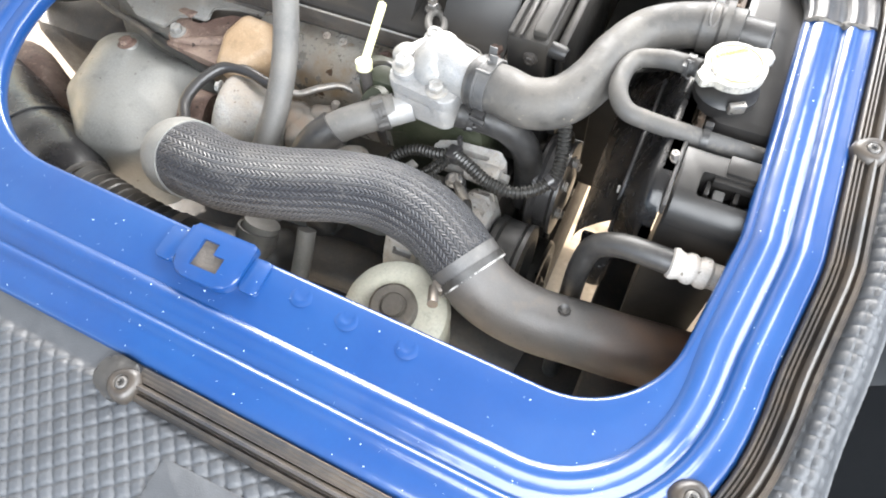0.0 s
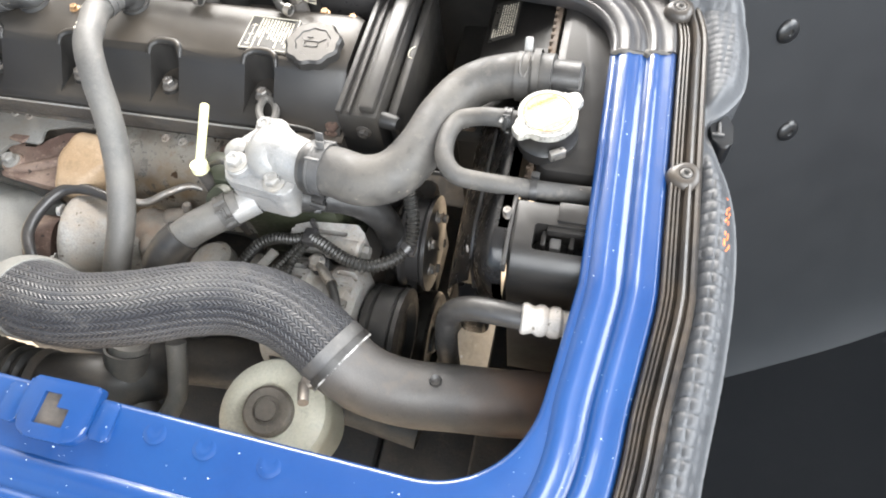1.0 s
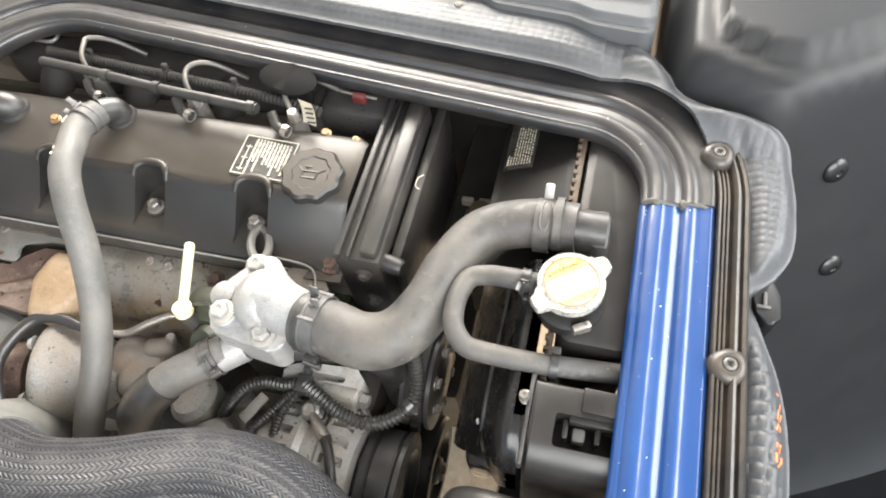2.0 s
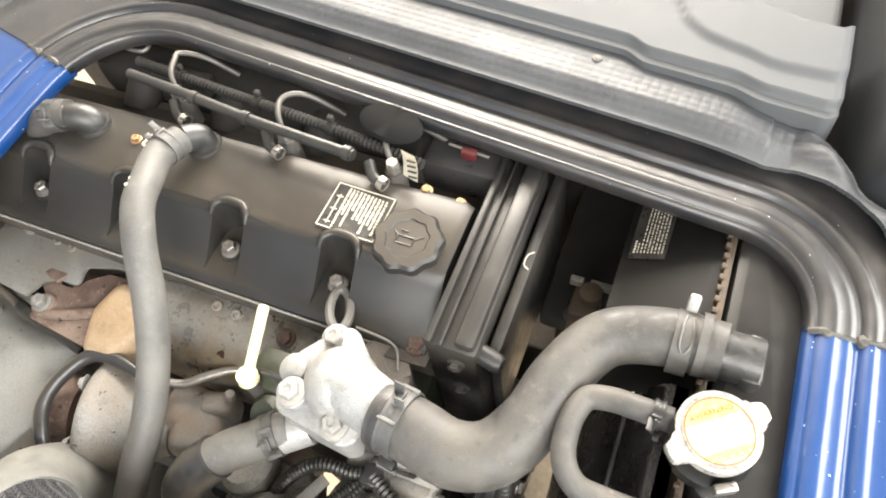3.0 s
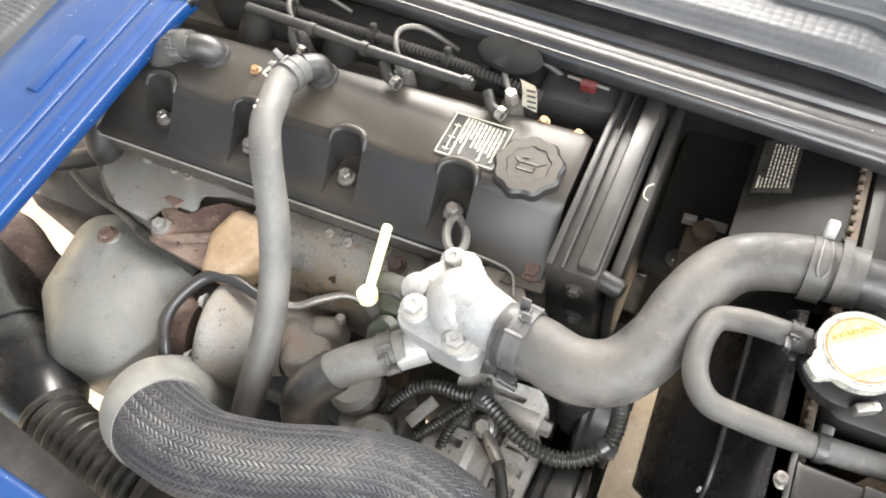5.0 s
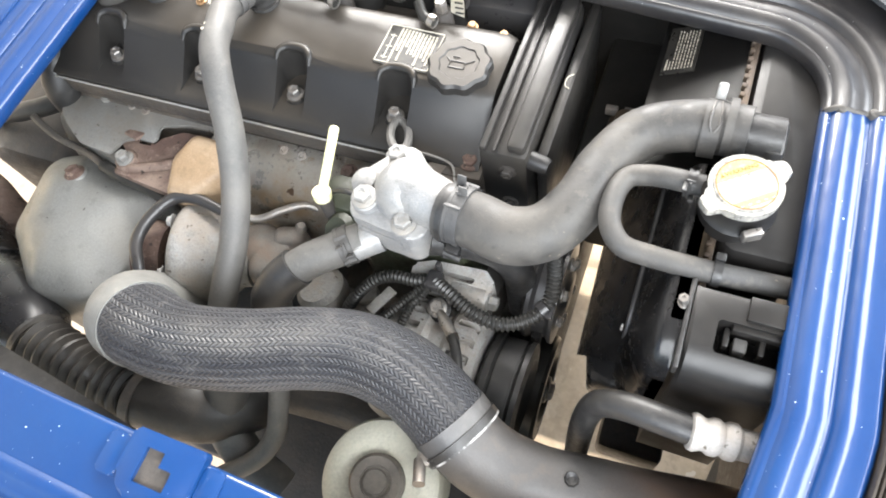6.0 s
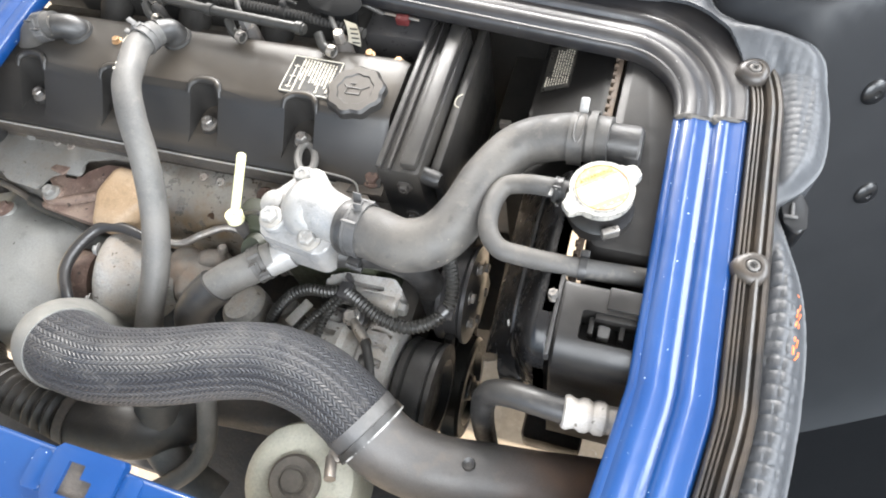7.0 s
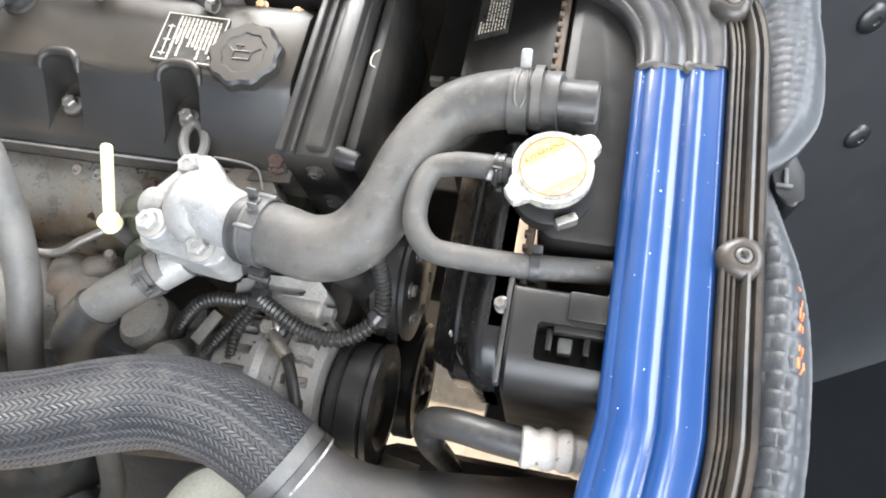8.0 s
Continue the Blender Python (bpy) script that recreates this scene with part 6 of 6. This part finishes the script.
low2 = hose_thing("lower_pipe", [(-0.094, -0.138, 0.700), (-0.092, -0.160, 0.680), (-0.092, -0.184, 0.660), (-0.104, -0.208, 0.648), (-0.133, -0.234, 0.640), (-0.17, -0.26, 0.63)], 0.0100, HOSE2, "thin grey pipe bending beside the lower hose", "pipe", 20)
bm = bmesh.new()
lathe(bm, [(0, 0), (0.0028, 0), (0.0022, 0.0015), (0, 0.0015)], (-0.0925, -0.184, 0.6695), (0, -0.3, 1), 10)
part("plug", bm, RUBBER, low2)
bm = bmesh.new()
tube(bm, [(-0.17, -0.13, 0.60), (-0.05, -0.12, 0.59), (0.06, -0.13, 0.58), (0.15, -0.14, 0.57)], 0.03, 24, 6)
solo("chassis_rail", bm, DARK, "dark dirty cross tube low in the bay", "cross tube")

# ---- injection side ----
inj = thing("fuel_return_line", (-0.13, 0.21, 0.83), "black fuel return hose on brackets beside the cover", "fuel line")
part("hose", tube(bmesh.new(), [(-0.34, 0.238, 0.842), (-0.26, 0.226, 0.848), (-0.187, 0.216, 0.849), (-0.13, 0.211, 0.849), (-0.074, 0.207, 0.848)], 0.0050, 16, 8), OILY, inj)
for p in ((-0.187, 0.216, 0.849), (-0.250, 0.224, 0.848), (-0.080, 0.2075, 0.848)):
    bm = bmesh.new()
    band(bm, p, (1, -0.1, 0), 0.0052, 0.007, 0.0014, 18)
    part("clamp", bm, OILY, inj)
for x, y in ((-0.155, 0.200), (-0.262, 0.208), (-0.050, 0.197)):
    bm = bmesh.new()
    tube(bm, [(x - 0.012, y + 0.012, 0.842), (x - 0.004, y + 0.002, 0.836), (x + 0.008, y - 0.002, 0.834)], 0.005, 12, 6)
    part("elbow", bm, OILY, inj)
    bm = bmesh.new()
    band(bm, (x + 0.006, y - 0.0015, 0.8345), (0.9, -0.3, -0.1), 0.0054, 0.006, 0.001, 14)
    box(bm, (x + 0.008, y - 0.004, 0.841), (0.006, 0.003, 0.004), 0.0008)
    part("clip", bm, STEEL, inj)
for x, y, bend in ((-0.042, 0.214, 0.0), (-0.152, 0.217, 0.0), (-0.283, 0.234, 0.008)):
    line = thing("injector_line", (x, y, 0.80), "bare steel injector line with a union nut", "fuel line", group="injector lines")
    bm = bmesh.new()
    tube(bm, [(x, y, 0.835), (x - 0.010, y + 0.012, 0.846), (x - 0.016, y + 0.028, 0.848), (x - 0.010 - bend, y + 0.040, 0.846), (x + 0.004, y + 0.048, 0.838), (x + 0.03, y + 0.055, 0.815)], 0.0027, 12, 8)
    part("line", bm, DULL, line)
    bm = bmesh.new()
    lathe(bm, [(0, 0), (0.0064, 0), (0.0064, 0.012), (0.005, 0.015), (0, 0.015)], (x, y, 0.828), (0, 0, 1), 6)
    part("nut", bm, STEEL, line, "bright hexagon nut")
    bm = bmesh.new()
    lathe(bm, [(0, 0), (0.010, 0), (0.010, 0.03), (0.008, 0.036), (0, 0.036)], (x, y, 0.795), (0, 0, 1), 18)
    part("injector", bm, DARK, line)
bm = bmesh.new()
tube(bm, [(-0.430, 0.281, 0.83), (-0.400, 0.279, 0.83), (-0.366, 0.277, 0.83), (-0.358, 0.283, 0.83), (-0.362, 0.296, 0.83), (-0.366, 0.318, 0.826)], 0.0022, 10, 6)
solo("bent_wire", bm, BOLT, "bent bare wire in the dark rear corner of the bay", "wire")
bm = bmesh.new()
sheet(bm, lambda u, v: Vector((-0.036 + 0.015 * u + 0.006 * v, 0.222 - 0.004 * u - 0.014 * v + 0.003 * math.sin(3 * v), 0.852 - 0.016 * v)), 6, 8, 0.0008)
tag = solo("paper_tag", bm, INK, "worn pale printed tag on the injector wiring", "tag")
bm = bmesh.new()
for k in range(4):
    box(bm, (-0.024 + 0.0012 * k, 0.2155 - 0.0028 * k, 0.8475 - 0.0032 * k), (0.008, 0.0016, 0.0008), 0, Matrix.Rotation(0.7, 3, "X"))
part("print", bm, OILY, tag)
conduit = thing("injector_loom", (-0.1, 0.24, 0.83), "black ribbed conduit behind the fuel lines", "wiring")
part("conduit", tube(bmesh.new(), [(-0.36, 0.268, 0.826), (-0.26, 0.255, 0.830), (-0.16, 0.243, 0.834), (-0.08, 0.233, 0.836), (-0.02, 0.226, 0.832)], 0.0046, 14, 8, rib=(0.0044, 0.0008)), MATTE, conduit)
for p in ((-0.30, 0.260, 0.828), (-0.20, 0.248, 0.832), (-0.115, 0.2375, 0.835)):
    bm = bmesh.new()
    band(bm, p, (1, -0.12, 0.03), 0.0058, 0.008, 0.0012, 16)
    box(bm, Vector(p) + Vector((0, 0.004, 0.009)), (0.006, 0.005, 0.006), 0.001)
    part("clip", bm, MATTE, conduit)
bm = bmesh.new()
lathe(bm, [(0, -0.03), (0.020, -0.03), (0.024, -0.006), (0.031, 0.001), (0.032, 0.003), (0.028, 0.005), (0, 0.006)], (0, 0, 0), seg=30)
bmesh.ops.transform(bm, matrix=Matrix.Translation((-0.056, 0.247, 0.848)) @ Matrix.Rotation(-0.25, 4, "Z") @ Matrix.Diagonal((1.0, 0.62, 1.0, 1.0)), verts=bm.verts)
solo("rubber_grommet", bm, DEEP, "black oval rubber grommet against the far rail", "grommet")
intake = thing("intake_manifold", (-0.19, 0.285, 0.70), "dark intake manifold behind the valve cover", "manifold")
bm = bmesh.new()
box(bm, (-0.19, 0.290, 0.755), (0.50, 0.05, 0.11), 0.015)
part("plenum", bm, MATTE, intake)
for x in (-0.37, -0.26, -0.15, -0.04):
    bm = bmesh.new()
    tube(bm, [(x, 0.245, 0.775), (x, 0.268, 0.790), (x, 0.292, 0.782), (x, 0.300, 0.75)], 0.019, 18, 6)
    part("runner", bm, MATTE, intake)
bm = bmesh.new()
box(bm, (-0.31, 0.268, 0.812), (0.07, 0.022, 0.020), 0.005)
part("sensor", bm, OILY, intake)
bm = bmesh.new()
box(bm, (0.015, 0.262, 0.79), (0.09, 0.05, 0.06), 0.006)
solo("bracket", bm, BLACKP, "black bracket between cover and far rail", "bracket")
bm = bmesh.new()
box(bm, (0.016, 0.246, 0.836), (0.014, 0.008, 0.010), 0.002)
redt = solo("red_clip", bm, MOLD, "small dark red plastic clip under the far rail", "clip")
bm = bmesh.new()
tube(bm, [(-0.004, 0.250, 0.838), (0.034, 0.246, 0.838)], 0.0014, 8)
part("rod", bm, BOLT, redt)
plug = hose_thing("rear_plug", [(-0.470, 0.108, 0.802), (-0.471, 0.100, 0.788), (-0.473, 0.082, 0.757), (-0.476, 0.078, 0.72), (-0.48, 0.08, 0.62)], [0.013, 0.015, 0.020, 0.019, 0.017], RUBBER, "black rubber plug and cable at the rear of the engine", "plug", 22)
strap = thing("support_strap", (-0.42, 0.02, 0.72), "dark steel strap with a black rubber end beside the turbocharger", "strap")
bm = bmesh.new()
tube(bm, [(-0.512, 0.046, 0.730), (-0.467, 0.030, 0.729), (-0.418, 0.021, 0.729), (-0.380, 0.010, 0.727)], 0.0042, 14, 6)
part("bar", bm, DARK, strap)
bm = bmesh.new()
tube(bm, [(-0.386, 0.012, 0.727), (-0.360, 0.006, 0.7245), (-0.330, 0.003, 0.721), (-0.300, -0.004, 0.716)], [0.0075, 0.0075, 0.0068, 0.006], 14, 6)
part("end", bm, OILY, strap, "dark rubber end")
bm = bmesh.new()
tube(bm, [(-0.62, 0.0, 0.50), (-0.56, -0.03, 0.56), (-0.50, -0.06, 0.57), (-0.44, -0.10, 0.55)], 0.04, 24, 6)
solo("exhaust_pipe", bm, RUST, "brown rusty exhaust pipe below the turbocharger", "exhaust pipe")
mount = thing("engine_mount", (-0.1, 0.05, 0.30), "dark oily castings deep in the bay", "engine mount")
bm = bmesh.new()
box(bm, (-0.02, 0.10, 0.45), (0.16, 0.2, 0.30), 0.02)
part("front_casting", bm, DARK, mount)
bm = bmesh.new()
box(bm, (-0.30, 0.02, 0.42), (0.30, 0.16, 0.20), 0.03)
part("rear_casting", bm, DARK, mount)
# Dark block added deep in the gap to keep the ground hidden.
bm = bmesh.new()
box(bm, (0.02, 0.28, 0.19), (0.165, 0.30, 0.18), 0.02)
part("lower_filler", bm, DARK, mount)
bm = bmesh.new()
box(bm, (-0.078, -0.050, 0.640), (0.070, 0.060, 0.07), 0.014)
lathe(bm, [(0, 0), (0.024, 0), (0.026, 0.006), (0.026, 0.020), (0.020, 0.026), (0, 0.028)], (-0.098, -0.040, 0.668), (-0.25, 0.1, 1), 26)
lathe(bm, [(0, 0), (0.011, 0), (0.011, 0.045), (0.008, 0.050), (0, 0.050)], (-0.098, -0.072, 0.672), (0.9, 0.35, 0.25), 18)
box(bm, (-0.052, -0.030, 0.684), (0.022, 0.016, 0.012), 0.004, Matrix.Rotation(0.5, 3, "Z"))
lathe(bm, [(0, 0), (0.018, 0), (0.018, 0.02), (0.012, 0.028), (0, 0.028)], (-0.062, -0.070, 0.688), (0.2, -0.3, 1), 20)
part("pump_casting", bm, ROUGHCAST, mount, "brown stained pump casting")
# Dark block added in the black void below the ferrule.
bm = bmesh.new()
box(bm, (0.262, -0.20, 0.50), (0.09, 0.13, 0.32), 0.01)
solo("radiator_side_filler", bm, DARK, "dark block added beside the radiator", "radiator support")
# Dark block added as a shadow fill between hose and timing cover.
bm = bmesh.new()
box(bm, (0.094, 0.090, 0.56), (0.04, 0.10, 0.16), 0.012)
lathe(bm, [(0, 0), (0.022, 0), (0.022, 0.02), (0.016, 0.026), (0, 0.026)], (0.094, 0.075, 0.638), (0.2, -0.2, 1), 20)
solo("dark_block", bm, DARK, "dark block added behind the pulley to fill a shaded gap", "water pump")
# Added dark body; it fills the black gap between engine and shroud.
gap = thing("gap_filler", (0.128, 0.26, 0.33), "dark filler added in the black gap between engine and shroud", "bracket")
bm = bmesh.new()
box(bm, (0.128, 0.325, 0.48), (0.060, 0.12, 0.30), 0.01)
part("leg", bm, MATTE, gap)
bm = bmesh.new()
box(bm, (0.137, 0.295, 0.644), (0.086, 0.185, 0.024), 0.006)
part("plate", bm, MATTE, gap)
bolt(gap, (0.128, 0.215, 0.656), (0, 0, 1), 0.007, BOLT, 0.008)
# Plates added to hide the ground where the lower bay is just dark.
sub_ = thing("subframe", (0, -0.1, 0.44), "dark plates added low in the bay to hide the ground", "subframe")
bm = bmesh.new()
box(bm, (-0.0555, -0.145, 0.466), (0.291, 0.25, 0.06), 0.01)
part("rear_plate", bm, DARK, sub_)
bm = bmesh.new()
box(bm, (-0.255, -0.135, 0.46), (0.11, 0.175, 0.05), 0.01)
box(bm, (-0.385, -0.055, 0.44), (0.17, 0.12, 0.05), 0.015)
part("side_plate", bm, DARK, sub_)
bm = bmesh.new()
box(bm, (0.205, -0.171, 0.47), (0.23, 0.165, 0.06), 0.02)
part("front_plate", bm, DARK, sub_)
# The case is a dark box added to fill the dark rear corner.
bell = thing("rear_filler", (-0.58, 0.16, 0.30), "dark filler block and pipes at the rear of the engine", "gearbox")
bm = bmesh.new()
box(bm, (-0.585, 0.17, 0.48), (0.17, 0.30, 0.36), 0.03)
part("case", bm, DARK, bell)
bm = bmesh.new()
tube(bm, [(-0.66, 0.06, 0.67), (-0.58, 0.07, 0.69), (-0.52, 0.10, 0.70), (-0.50, 0.16, 0.69)], 0.012, 16, 6)
part("pipe", bm, RUBBER, bell)
bm = bmesh.new()
tube(bm, [(-0.70, -0.02, 0.60), (-0.63, -0.03, 0.63), (-0.585, -0.05, 0.62), (-0.56, -0.06, 0.57)], 0.030, 22, 6)
part("down_pipe", bm, RUST, bell, "rusty brown pipe")
bm = bmesh.new()
box(bm, (0.140, 0.190, 0.715), (0.026, 0.030, 0.05), 0.004)
lathe(bm, [(0, 0), (0.010, 0), (0.010, 0.012), (0, 0.014)], (0.143, 0.196, 0.738), seg=16)
fit_ = solo("hose_fitting", bm, CRIMP, "brown fitting in the dark gap beside the shroud", "fitting")
bm = bmesh.new()
box(bm, (0.128, 0.206, 0.744), (0.012, 0.006, 0.010), 0.001)
box(bm, (0.150, 0.206, 0.746), (0.020, 0.006, 0.008), 0.001)
part("lug", bm, STAIN, fit_)
